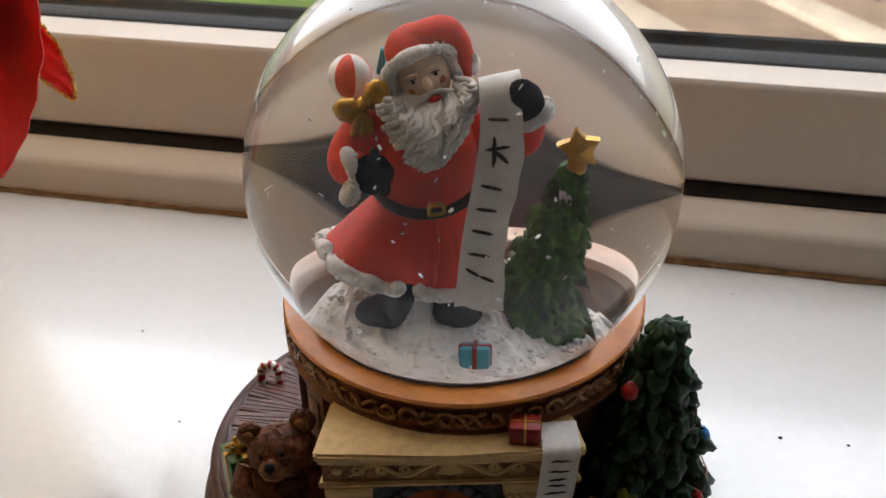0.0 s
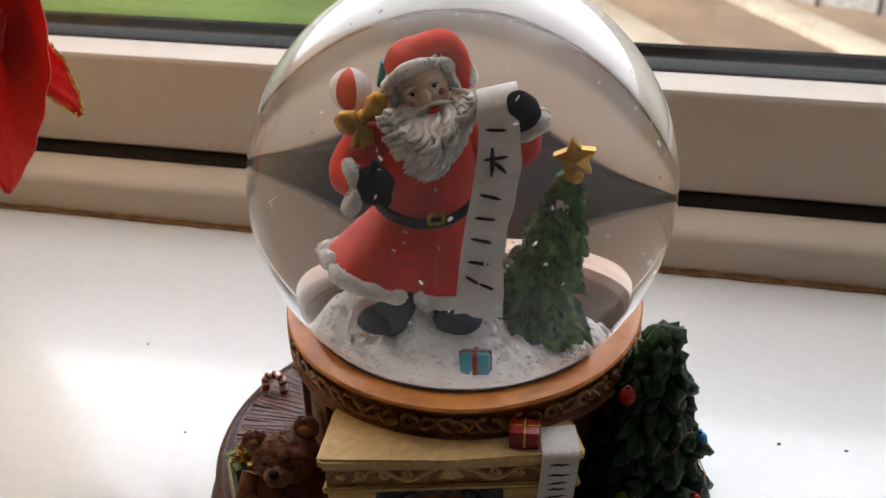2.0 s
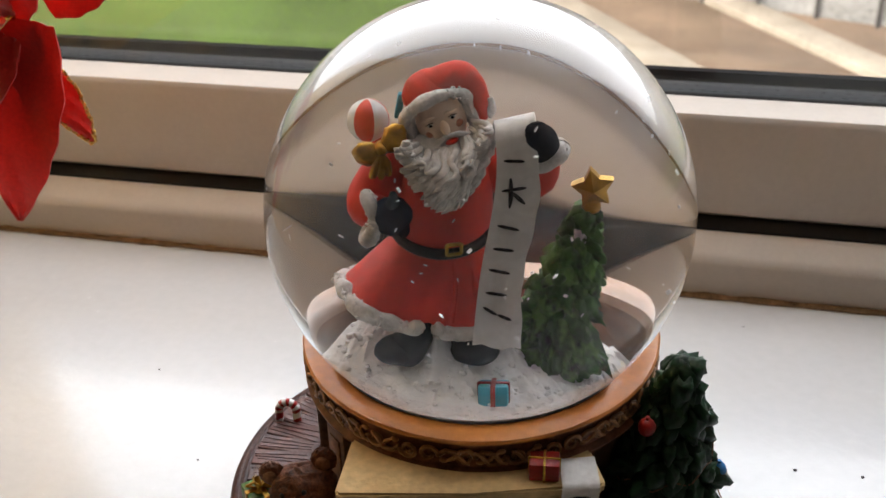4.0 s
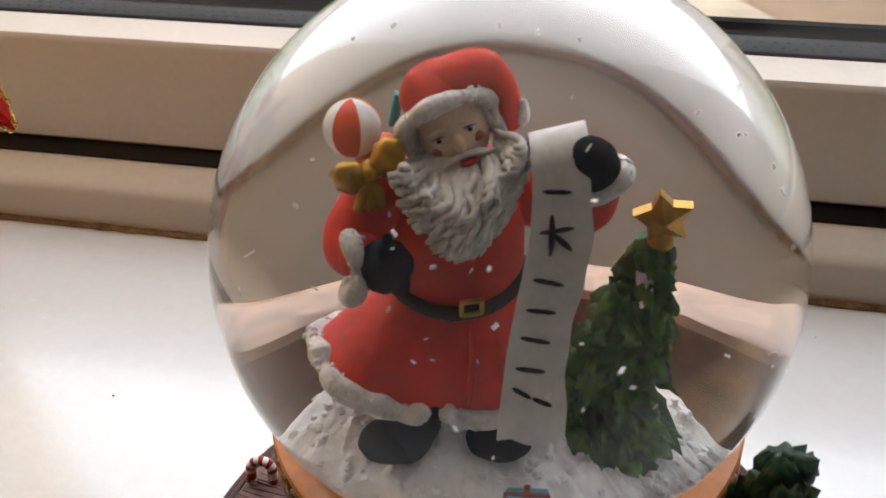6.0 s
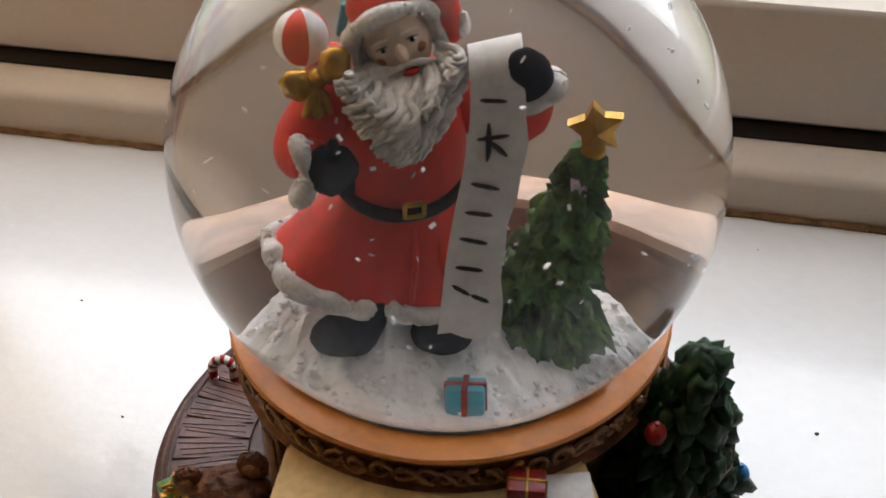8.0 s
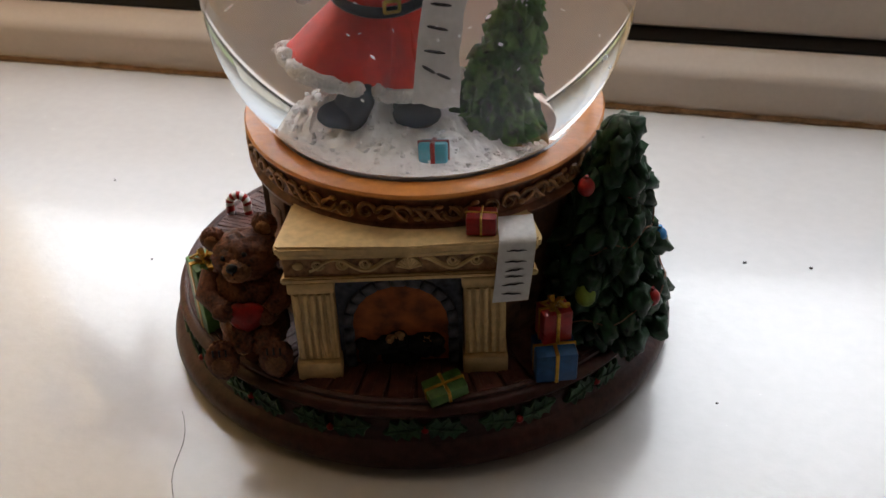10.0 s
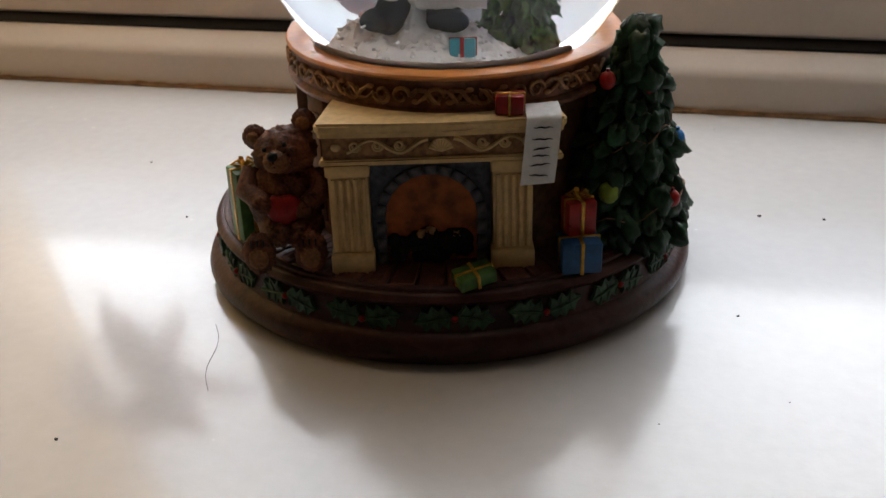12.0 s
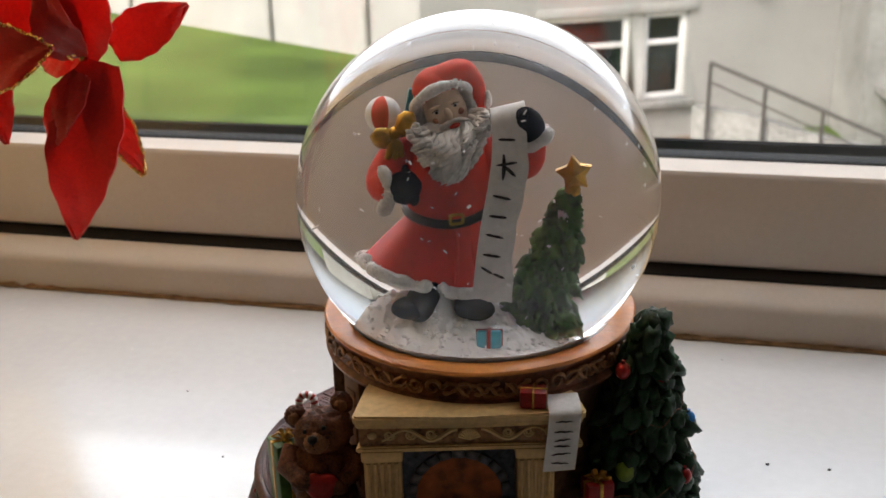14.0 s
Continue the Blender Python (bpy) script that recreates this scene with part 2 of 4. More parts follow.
def curve(pts, radii, k=5):
    """Points and radii on a smooth curve through the given ones."""
    pts, out, rad = [Vector(p) for p in pts], [], []
    radii = [radii] * len(pts) if isinstance(radii, (int, float)) else radii
    for i in range(len(pts) - 1):
        a, b, c, d = pts[max(i - 1, 0)], pts[i], pts[i + 1], pts[min(i + 2, len(pts) - 1)]
        for q in range(k + (i == len(pts) - 2)):
            t = q / k
            out.append(0.5 * (2 * b + (c - a) * t + (2 * a - 5 * b + 4 * c - d) * t * t + (3 * b - a - 3 * c + d) * t ** 3))
            rad.append(radii[i] + (radii[i + 1] - radii[i]) * t * t * (3 - 2 * t))
    return out, rad


def limb(bm, pts, radii, mi=0, n=14):
    """A smooth limb, rounded at its end."""
    p, r = curve(pts, radii)
    tube(bm, p, r, mi, n)
    ell(bm, p[-1], r[-1], mi, seg=14, rings=8)
    ell(bm, p[0], r[0], mi, seg=14, rings=8)


def lathe(bm, prof, seg=96, mi=0, sx=1.0, sy=1.0, c=(0, 0), wob=None, cap=True):
    """Turns a profile of (radius, height) round the upright axis."""
    rings = []
    for r, z in prof:
        row = []
        for k in range(seg):
            t = 2 * math.pi * k / seg
            q = r * (wob(t, z) if wob else 1.0)
            row.append(bm.verts.new((c[0] + q * math.cos(t) * sx, c[1] + q * math.sin(t) * sy, z)))
        rings.append(row)
    for a, b in zip(rings, rings[1:]):
        for k in range(seg):
            bm.faces.new((a[k], a[(k + 1) % seg], b[(k + 1) % seg], b[k])).material_index = mi
    if cap:
        for ring in (rings[0], rings[-1]):
            bm.faces.new(ring).material_index = mi


def sheet(bm, rows, thick, mi=0):
    """A curved sheet with thickness through a grid of points."""
    rows = [[Vector(p) for p in r] for r in rows]
    nr, nc = len(rows), len(rows[0])
    def normal(i, j):
        a = rows[min(i + 1, nr - 1)][j] - rows[max(i - 1, 0)][j]
        b = rows[i][min(j + 1, nc - 1)] - rows[i][max(j - 1, 0)]
        return a.cross(b).normalized()
    top = [[bm.verts.new(rows[i][j] + normal(i, j) * thick / 2) for j in range(nc)] for i in range(nr)]
    bot = [[bm.verts.new(rows[i][j] - normal(i, j) * thick / 2) for j in range(nc)] for i in range(nr)]
    for g in (top, bot):
        for i in range(nr - 1):
            for j in range(nc - 1):
                bm.faces.new((g[i][j], g[i][j + 1], g[i + 1][j + 1], g[i + 1][j])).material_index = mi
    rim = [(i, 0) for i in range(nr)] + [(nr - 1, j) for j in range(1, nc)] + [(i, nc - 1) for i in range(nr - 2, -1, -1)] + [(0, j) for j in range(nc - 2, 0, -1)]
    for (a, b), (c, d) in zip(rim, rim[1:] + rim[:1]):
        bm.faces.new((top[a][b], top[c][d], bot[c][d], bot[a][b])).material_index = mi


def prism(bm, outline, z0, z1, mi=0):
    lo = [bm.verts.new((x, y, z0)) for x, y in outline]
    hi = [bm.verts.new((x, y, z1)) for x, y in outline]
    bm.faces.new(lo).material_index = mi
    bm.faces.new(hi).material_index = mi
    for k in range(len(outline)):
        q = (k + 1) % len(outline)
        bm.faces.new((lo[k], lo[q], hi[q], hi[k])).material_index = mi


def bars(bm, prof, x0, x1, mi=0):
    """A profile of (y, z) pushed along x."""
    a = [bm.verts.new((x0, y, z)) for y, z in prof]
    b = [bm.verts.new((x1, y, z)) for y, z in prof]
    bm.faces.new(a).material_index = mi
    bm.faces.new(b).material_index = mi
    for k in range(len(prof)):
        q = (k + 1) % len(prof)
        bm.faces.new((a[k], a[q], b[q], b[k])).material_index = mi


def B():
    return bmesh.new()


def solid(name, c, s, material, kind="structure", label="", bevel=0.0, parent=None, cat=""):
    bm = B()
    box(bm, c, s, 0, bevel)
    ob = part(name, bm, material, parent, cm=1.0)
    return tagged(ob, label, cat, kind=kind) if not parent else ob


# ---- setting: the window and its sill (cm) ----
bm = B()
bars(bm, [(13.6, 0), (-15.4, 0), (-15.9, -0.12), (-16.2, -0.5), (-16.2, -2.2), (-15.8, -2.7), (-15.0, -2.8), (13.6, -2.8)], -75, 75)
tagged(part("window_sill", bm, "sill"), "white gloss-painted window sill with dust specks", "window sill", kind="structure")

win = tagged(group("window_1", "white plastic window with black gaskets and clear glass", "window"), kind="structure")
bm = B()
bars(bm, [(12.95, 0.0), (12.95, 1.35), (13.02, 1.6), (13.2, 1.78), (13.75, 2.2), (13.93, 2.28), (19.5, 2.28), (19.5, -2.8), (13.6, -2.8), (13.6, 0.0)], -62, 62)
part("fixed_frame", bm, "upvc", win)
bm = B()
bars(bm, [(14.62, 2.62), (14.5, 2.75), (14.5, 6.45), (14.62, 6.66), (15.0, 6.74), (15.95, 6.8), (15.95, 6.3), (18.3, 6.3), (18.4, 2.62)], -62, 62)
part("sash_rail", bm, "upvc", win)
bm = B()
bars(bm, [(13.97, 2.285), (13.97, 2.40), (14.7, 2.55), (16.0, 2.61), (16.0, 2.285)], -62, 62)
part("frame_gasket", bm, "rubber", win)
bm = B()
bars(bm, [(15.96, 6.31), (15.96, 6.82), (16.02, 6.87), (16.12, 6.87), (16.12, 6.31)], -62, 62)
part("inner_gasket", bm, "rubber", win)
bm = B()
bars(bm, [(16.55, 6.31), (16.55, 6.72), (17.75, 6.72), (17.75, 6.31)], -62, 62)
spacer = part("spacer_bar", bm, "spacer", win, "dark grey perforated spacer bar between the panes")
bm = B()
for k in range(180):
    for y in (16.9, 17.35):
        box(bm, (-30 + 0.42 * k + (0.2 if y > 17 else 0), y, 6.724), (0.12, 0.10, 0.03))
tagged(part("perforation", bm, "rubber", spacer, smooth=False), kind="stuff")
bm = B()
bars(bm, [(18.3, 5.6), (18.3, 6.98), (18.5, 7.05), (19.15, 6.75), (19.3, 6.4), (19.3, 5.6)], -62, 62)
part("outer_bead", bm, "rubber", win)
bm = B()
box(bm, (0, 16.35, 34.5), (122, 0.36, 57))
pane = part("pane", bm, "pane", win)
pane.visible_shadow = False
bm = B()
box(bm, (0, 18.0, 34.5), (122, 0.36, 57))
pane = part("pane", bm, "pane", win)
pane.visible_shadow = False
for x in (-33.5, 60.5):
    bm = B()
    box(bm, (x, 16.5, 34.5), (5, 4, 56), 0, 0.3)
    part("side_stile", bm, "upvc", win)
bm = B()
box(bm, (0, 16.5, 63), (116, 4, 5), 0, 0.3)
part("head_rail", bm, "upvc", win)
bm = B()
seam = []
for k in range(241):
    x = -60 + 0.5 * k
    seam.append((x, 12.9 + 0.03 * noise.noise((x * 0.9, 0, 0)), 0.02 + 0.03 * noise.noise((x * 1.3, 5, 0))))
tube(bm, seam, [0.16 + 0.13 * noise.noise((p[0] * 2.1, 1, 2)) for p in seam], 0, 6)
tagged(part("trim_caulk", bm, "caulk"), "cracked brown caulk along the back of the sill", "caulk", kind="structure")

# unseen room round the camera (m); ochre left walls added to bounce warm light
solid("wall_window_left", (-1.15, 0.02, 0.5), (1.70, 0.36, 2.9), "warm")
solid("wall_window_right", (1.31, 0.02, 0.5), (1.38, 0.36, 2.9), "wall")
solid("wall_window_below", (0, 0.02, -0.489), (1.24, 0.30, 0.92), "wall")
solid("wall_window_above", (0, 0.02, 1.305), (1.24, 0.36, 1.29), "wall")
solid("wall_west", (-1.15, -1.26, 0.5), (0.1, 2.2, 2.9), "warm")
solid("wall_east", (2.05, -1.26, 0.5), (0.1, 2.2, 2.9), "wall")
solid("wall_south", (0, -2.41, 0.5), (4.2, 0.1, 2.9), "wall")
solid("floor", (0, -1.5, -1.0), (4.2, 3.5, 0.1), "carpet")
solid("ceiling", (0, -1.5, 2.0), (4.2, 3.5, 0.1), "ceil")

# ---- outside (m) ----
GZ = -5.0
bm = B()
bm.faces.new([bm.verts.new((x, y, GZ)) for x, y in ((-900, -900), (900, -900), (900, 1500), (-900, 1500))])
tagged(part("ground", bm, "lawn", cm=1.0), "green mown lawn outside the window", "lawn", kind="structure")
V, N2 = Vector((0.58, -0.81, 0)), Vector((0.81, 0.58, 0))
def strip(name, n0, n1, h, material, label, s0=-24, s1=6):
    bm = B()
    a = math.atan2(V.y, V.x)
    c = N2 * (n0 + n1) / 2 + V * (s0 + s1) / 2
    box(bm, (c.x, c.y, GZ + h / 2), (s1 - s0, n1 - n0, h), 0, 0.02, R3(0, 0, math.degrees(a)))
    return tagged(part(name, bm, material, cm=1.0), label, name, kind="structure")
strip("kerb", 7.55, 8.25, 0.10, "kerb", "pale weathered concrete edging beside the lawn")
strip("path", 8.25, 10.0, 0.05, "path", "brown tarmac path")
strip("low_wall", 10.0, 10.55, 0.16, "kerb", "low pale concrete wall along the path")
strip("flower_bed", 10.55, 11.8, 0.06, "path", "bare brown soil bed", -16)
strip("house_kerb", 11.8, 12.3, 0.12, "kerb", "pale concrete edging by the house", -16)

U = Vector((0.883, 0.469, 0))
house = tagged(group("house", "cream roughcast house with white-framed windows", "house"), kind="")
HA = math.degrees(math.atan2(U.y, U.x))
HM = Matrix.Translation((-0.8, 19.0, GZ)) @ R3(0, 0, HA)
house.matrix_world = HM
def wallgrid(name, parent, x0, x1, z1, holes, depth=0.3, material="harl"):
    """A wall along x from 0 back to depth, with openings (x0, x1, z0, z1) cut through it."""
    bm = B()
    xs = sorted({x0, x1, *[h[0] for h in holes], *[h[1] for h in holes]})
    zs = sorted({0.0, z1, *[h[2] for h in holes], *[h[3] for h in holes]})
    for a, b in zip(xs, xs[1:]):
        for c, d in zip(zs, zs[1:]):
            if not any(h[0] <= a and b <= h[1] and h[2] <= c and d <= h[3] for h in holes):
                box(bm, ((a + b) / 2, depth / 2, (c + d) / 2), (b - a, depth, d - c))
    bmesh.ops.remove_doubles(bm, verts=bm.verts, dist=1e-4)
    return part(name, bm, material, parent, cm=1.0)
HOLES = [(-1.95, -0.28, 0.75, 2.42), (0.0, 0.85, 0.82, 2.42)]
wallgrid("wall", house, -4.2, 4.6, 6.0, HOLES)
bm = B()
for s in (-1, 1):
    v = [bm.verts.new(p) for p in ((-4.5, -0.4, 5.9), (4.9, -0.4, 5.9), (4.9, 4.0, 8.6), (-4.5, 4.0, 8.6))] if s < 0 else [bm.verts.new(p) for p in ((-4.5, 8.4, 5.9), (4.9, 8.4, 5.9), (4.9, 4.0, 8.6), (-4.5, 4.0, 8.6))]
    bm.faces.new(v)
bmesh.ops.solidify(bm, geom=list(bm.faces), thickness=0.15)
part("roof", bm, "stone", house, cm=1.0)
for hx0, hx1, hz0, hz1 in HOLES:
    w = new("window")
    w.parent = house
    bm = B()
    for c, s in ((((hx0 + hx1) / 2, 0.12, hz0 + 0.05), (hx1 - hx0, 0.1, 0.1)), (((hx0 + hx1) / 2, 0.12, hz1 - 0.05), (hx1 - hx0, 0.1, 0.1)),
                 ((hx0 + 0.05, 0.12, (hz0 + hz1) / 2), (0.1, 0.1, hz1 - hz0 - 0.2)), ((hx1 - 0.05, 0.12, (hz0 + hz1) / 2), (0.1, 0.1, hz1 - hz0 - 0.2)),
                 (((hx0 + hx1) / 2, 0.12, hz1 - 0.55), (hx1 - hx0 - 0.2, 0.1, 0.09))):
        box(bm, c, s, 0, 0.01)
    part("frame", bm, "frame", w, cm=1.0)
    bm = B()
    box(bm, ((hx0 + hx1) / 2, 0.18, (hz0 + hz1) / 2), (hx1 - hx0 - 0.1, 0.02, hz1 - hz0 - 0.1))
    part("pane", bm, "dark", w, cm=1.0)
    bm = B()
    box(bm, ((hx0 + hx1) / 2, -0.02, hz0 - 0.07), (hx1 - hx0 + 0.3, 0.3, 0.14), 0, 0.02)
    part("sill", bm, "grit", w, cm=1.0)
    bm = B()
    box(bm, ((hx0 + hx1) / 2, -0.02, hz1 + 0.08), (hx1 - hx0 + 0.3, 0.06, 0.16), 0, 0.02)
    part("lintel", bm, "harl", w, cm=1.0)
bm = B()
box(bm, (2.2, -0.1, 2.75), (0.22, 0.2, 0.12), 0, 0.02)
part("wall_light", bm, "grit", house, cm=1.0)

# ---- outside: fence wall, stair rail, far block ----
FD = Vector((3.85, -2.4, 0)).normalized()
garden_wall = tagged(group("garden_wall", "cream rendered garden wall behind the lawn", "wall"))
garden_wall.matrix_world = Matrix.Translation((-16.25, 31.8, GZ)) @ R3(0, 0, math.degrees(math.atan2(FD.y, FD.x)))
wallgrid("wall", garden_wall, -14, 15.3, 5.0, [], 0.3)
for k, x in enumerate((-9.0, -4.0, 4.5, 9.0)):
    bm = B()
    box(bm, (x, -0.06, 2.5), (0.16, 0.12, 5.0), 0, 0.02)
    part("post", bm, "grit", garden_wall, cm=1.0)

stair = tagged(group("stair_rail", "grey steel handrail on a concrete stair wall", "railing"))
stair.matrix_world = Matrix.Translation((0.35, 16.6, GZ)) @ R3(0, 0, -20)
bm = B()
tube(bm, [(0, 0, 2.0), (1.2, 0, 1.62), (2.4, 0, 1.22), (3.6, 0, 0.85)], 0.035, 0, 8)
part("handrail", bm, "rail", stair, cm=1.0)
for x, z in ((0.0, 2.0), (0.9, 1.7), (1.8, 1.42), (2.7, 1.13), (3.5, 0.88)):
    bm = B()
    tube(bm, [(x, 0, 0.0), (x, 0, z)], 0.03, 0, 8)
    part("post", bm, "rail", stair, cm=1.0)
bm = B()
tube(bm, [(0, 0, 1.7), (1.8, 0, 1.1), (3.5, 0, 0.6)], 0.02, 0, 6)
part("mid_rail", bm, "rail", stair, cm=1.0)
bm = B()
prof = [(-0.3, 0.0), (-0.3, 1.25), (0.6, 1.2), (1.6, 1.0), (3.6, 0.78), (3.6, 0.0)]
a = [bm.verts.new((x, 0.1, z)) for x, z in prof]
b = [bm.verts.new((x, 0.32, z)) for x, z in prof]
bm.faces.new(a), bm.faces.new(b)
for k in range(len(prof)):
    q = (k + 1) % len(prof)
    bm.faces.new((a[k], a[q], b[q], b[k]))
part("stair_wall", bm, "grit", stair, cm=1.0)

block = tagged(group("neighbour_block", "grey rendered block with a steel balcony", "building"))
block.matrix_world = Matrix.Translation((3.05, 19.2, GZ)) @ R3(0, 0, 10)
bm = B()
box(bm, (3.0, 2.0, 3.0), (6.0, 4.0, 6.0))
part("wall", bm, "grit", block, cm=1.0)
bal = new("balcony")
bal.parent = block
bm = B()
box(bm, (1.6, -0.5, 1.1), (2.8, 1.0, 0.14), 0, 0.02)
part("slab", bm, "grit", bal, cm=1.0)
bm = B()
tube(bm, [(0.2, -0.98, 2.1), (3.0, -0.98, 2.1)], 0.03)
part("handrail", bm, "rail", bal, cm=1.0)
bm = B()
tube(bm, [(0.0, 0, 0), (0.0, 0, 0.95)], 0.012, 0, 6)
first = part("baluster", bm, "rail", bal, cm=1.0)
first.matrix_basis = Matrix.Translation((0.22, -0.98, 1.15))
for k in range(1, 24):
    again(first, Matrix.Translation((0.22 + 0.12 * k, -0.98, 1.15)))

# ---- the snow globe (cm, in its own frame) ----
TURN = 14.0
GC, GR = 10.07, 5.0
globe = group("snow_globe", "water-filled glass snow globe on a carved brown resin base", "snow globe", R3(0, 0, TURN))

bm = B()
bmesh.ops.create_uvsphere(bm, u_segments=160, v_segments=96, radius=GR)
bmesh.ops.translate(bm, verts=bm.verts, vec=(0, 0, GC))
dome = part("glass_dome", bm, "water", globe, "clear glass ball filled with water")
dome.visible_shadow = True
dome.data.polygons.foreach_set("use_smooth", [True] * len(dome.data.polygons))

# base plinth
bm = B()
BX, BS = (-0.28, 0.0), (1.03, 0.94)
prof = [(0.5, 0.12), (5.9, 0.12), (6.15, 0.0), (6.45, 0.06), (6.66, 0.3), (6.72, 0.52), (6.64, 0.76), (6.46, 0.9), (6.36, 0.94), (6.30, 1.05), (6.24, 1.3), (6.22, 1.55), (6.26, 1.62),
        (6.36, 1.68), (6.40, 1.78), (6.34, 1.9), (6.22, 1.96), (6.16, 1.96), (6.14, 2.03), (6.04, 2.06), (5.98, 2.02), (5.6, 2.02), (0.5, 2.02)]
lathe(bm, prof, 160, 0, *BS, BX)
base = part("base", bm, "brown", globe, "dark brown resin plinth")
# plank lines on the plinth's floor
for k in range(40):
    t = radians(100 + k * 6.6)
    r0, r1 = 4.25, 5.98
    bm = B()
    c = Vector((BX[0] + math.cos(t) * BS[0] * (r0 + r1) / 2, BX[1] + math.sin(t) * BS[1] * (r0 + r1) / 2, 2.05))
    box(bm, c, (r1 - r0, 0.585 + 0.015 * math.sin(k * 2.3), 0.07), 0, 0.02, R3(0, 0, math.degrees(t)), 1)
    for q in range(3):
        box(bm, c + Vector((0.1 * math.sin(k + q), 0.0, 0.038)) + R3(0, 0, math.degrees(t)) @ Vector((0, 0.14 * (q - 1), 0)), (1.5, 0.04, 0.03), 0, 0.0, R3(0, 0, math.degrees(t) + 4 * math.sin(k * 3.1 + q)))
    part("plank", bm, "plank", base)

# holly leaves and berries round the plinth
def holly():
    bm = B()
    out = [(-0.62, 0), (-0.45, 0.12), (-0.36, 0.30), (-0.18, 0.17), (-0.02, 0.33), (0.14, 0.17), (0.32, 0.27), (0.42, 0.1), (0.62, 0.0),
           (0.42, -0.1), (0.32, -0.27), (0.14, -0.17), (-0.02, -0.33), (-0.18, -0.17), (-0.36, -0.30), (-0.45, -0.12)]
    prism(bm, out, -0.05, 0.05)
    tube(bm, [(-0.6, 0, 0.06), (0, 0, 0.085), (0.55, 0, 0.06)], 0.03, 0, 6)
    for s in (-1, 1):
        for x in (-0.36, -0.02, 0.3):
            tube(bm, [(x - 0.12, 0, 0.07), (x, s * 0.24, 0.06)], 0.02, 0, 5)
    return bm
def band(t, z, r, spin=0.0):
    """A pose on the plinth's side, facing out, in metres."""
    p = Vector((BX[0] + r * BS[0] * math.cos(t), BX[1] + r * BS[1] * math.sin(t), z)) * 0.01
    return Matrix.Translation(p) @ R3(0, 0, math.degrees(t)) @ R3(0, 90, 0) @ R3(0, 0, 90) @ R3(0, 0, spin)
leaf0 = None
for k in range(18):
    t = radians(10 + 20 * k)
    for s in (-1, 1):
        m = band(t + s * 0.075, 1.28, 6.30, 12 * s * (-1) ** k + (180 if s < 0 else 0)) @ Matrix.Diagonal((0.84, 1.15, 1.0, 1.0))
        if leaf0 is None:
            leaf0 = part("holly_leaf", holly(), "leaf", base, "raised green holly leaf")
            leaf0.matrix_basis = m
        else:
            again(leaf0, m)
bm = B()
ell(bm, (0, 0, 0), 0.1, 0, seg=10, rings=6)
berry = part("berry", bm, "foil", base, "small red berry")
berry.matrix_basis = band(radians(10), 1.28, 6.36)
for k in range(1, 18):
    again(berry, band(radians(10 + 20 * k), 1.2 + 0.12 * (k % 2), 6.36))

# drum with posts and panels
bm = B()
lathe(bm, [(3.4, 2.0), (4.12, 2.0), (4.12, 2.3), (3.95, 2.4), (3.9, 2.5), (3.9, 5.65), (3.98, 5.76), (3.4, 5.78)], 96)
drum = part("drum", bm, "drum", globe, "round tan resin drum")
for k in range(9):
    t = 14 + 40 * k
    bm = B()
    box(bm, (4.12, 0, 3.88), (0.44, 0.8, 3.76), 0, 0.06, None)
    box(bm, (4.35, 0, 3.88), (0.06, 0.44, 3.0), 0, 0.02, None)
    o = part("pilaster", bm, "drum", drum)
    o.matrix_basis = R3(0, 0, t)

# collar with carved scrolls
bm = B()
socket = [(math.sqrt((GR + 0.04) ** 2 - (z - GC) ** 2), z) for z in (5.33, 5.48, 5.63, 5.78, 5.98, 6.18, 6.38, 6.58, 6.73, 6.82)]
lathe(bm, socket + [(4.02, 6.84), (4.32, 6.84), (4.41, 6.82), (4.45, 6.77), (4.44, 6.72), (4.36, 6.69),
           (4.33, 6.58), (4.33, 6.02), (4.40, 5.97), (4.46, 5.91), (4.44, 5.82), (4.3, 5.76), (3.9, 5.5), (0.8, 4.9), (0.8, 5.1)], 128, 0, wob=lambda t, z: 1 + 0.002 * math.sin(7 * t + z) + (0.014 * noise.noise((9 * math.cos(t), 9 * math.sin(t), z)) if z > 6.75 and math.sin(t) > 0 else 0.0))
for f in bm.faces:
    c = f.calc_center_median()
    r = math.hypot(c.x, c.y)
    # top lip: amber in front, a paler tone from y = 0.6 back
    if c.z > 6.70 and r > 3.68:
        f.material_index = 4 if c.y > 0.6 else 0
    elif r < 4.2:
        f.material_index = 3 if c.y < 0.4 and c.z > 6.2 else 2
    else:
        f.material_index = 1
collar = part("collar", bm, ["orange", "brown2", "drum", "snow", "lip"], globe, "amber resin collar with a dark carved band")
def scroll(kind):
    bm = B()
    pts = []
    for k in range(26):
        a = k / 25 * (3.1 if kind else 2.5) * math.pi
        r = 0.20 * (1 - k / 33)
        pts.append((r * math.cos(a) - 0.15, r * math.sin(a), 0.03))
    tube(bm, pts, [0.055 - 0.001 * k for k in range(26)], 0, 6)
    tube(bm, [(0.05, 0.0, 0.02), (0.2, 0.14, 0.03), (0.4, 0.13, 0.03), (0.55, -0.08, 0.02), (0.68, -0.16, 0.0)], [0.06, 0.055, 0.055, 0.05, 0.02], 0, 6)
    tube(bm, [(0.22, -0.12, 0.02), (0.36, -0.02, 0.03), (0.44, 0.12, 0.0)], [0.03, 0.05, 0.02], 0, 6)
    ell(bm, (0.15, -0.13, 0.0), (0.09, 0.06, 0.05), 0, seg=10, rings=6)
    return bm
sc = [part("scroll", scroll(0), "gilt", collar, "raised gilt scroll"), part("scroll", scroll(1), "gilt", collar)]
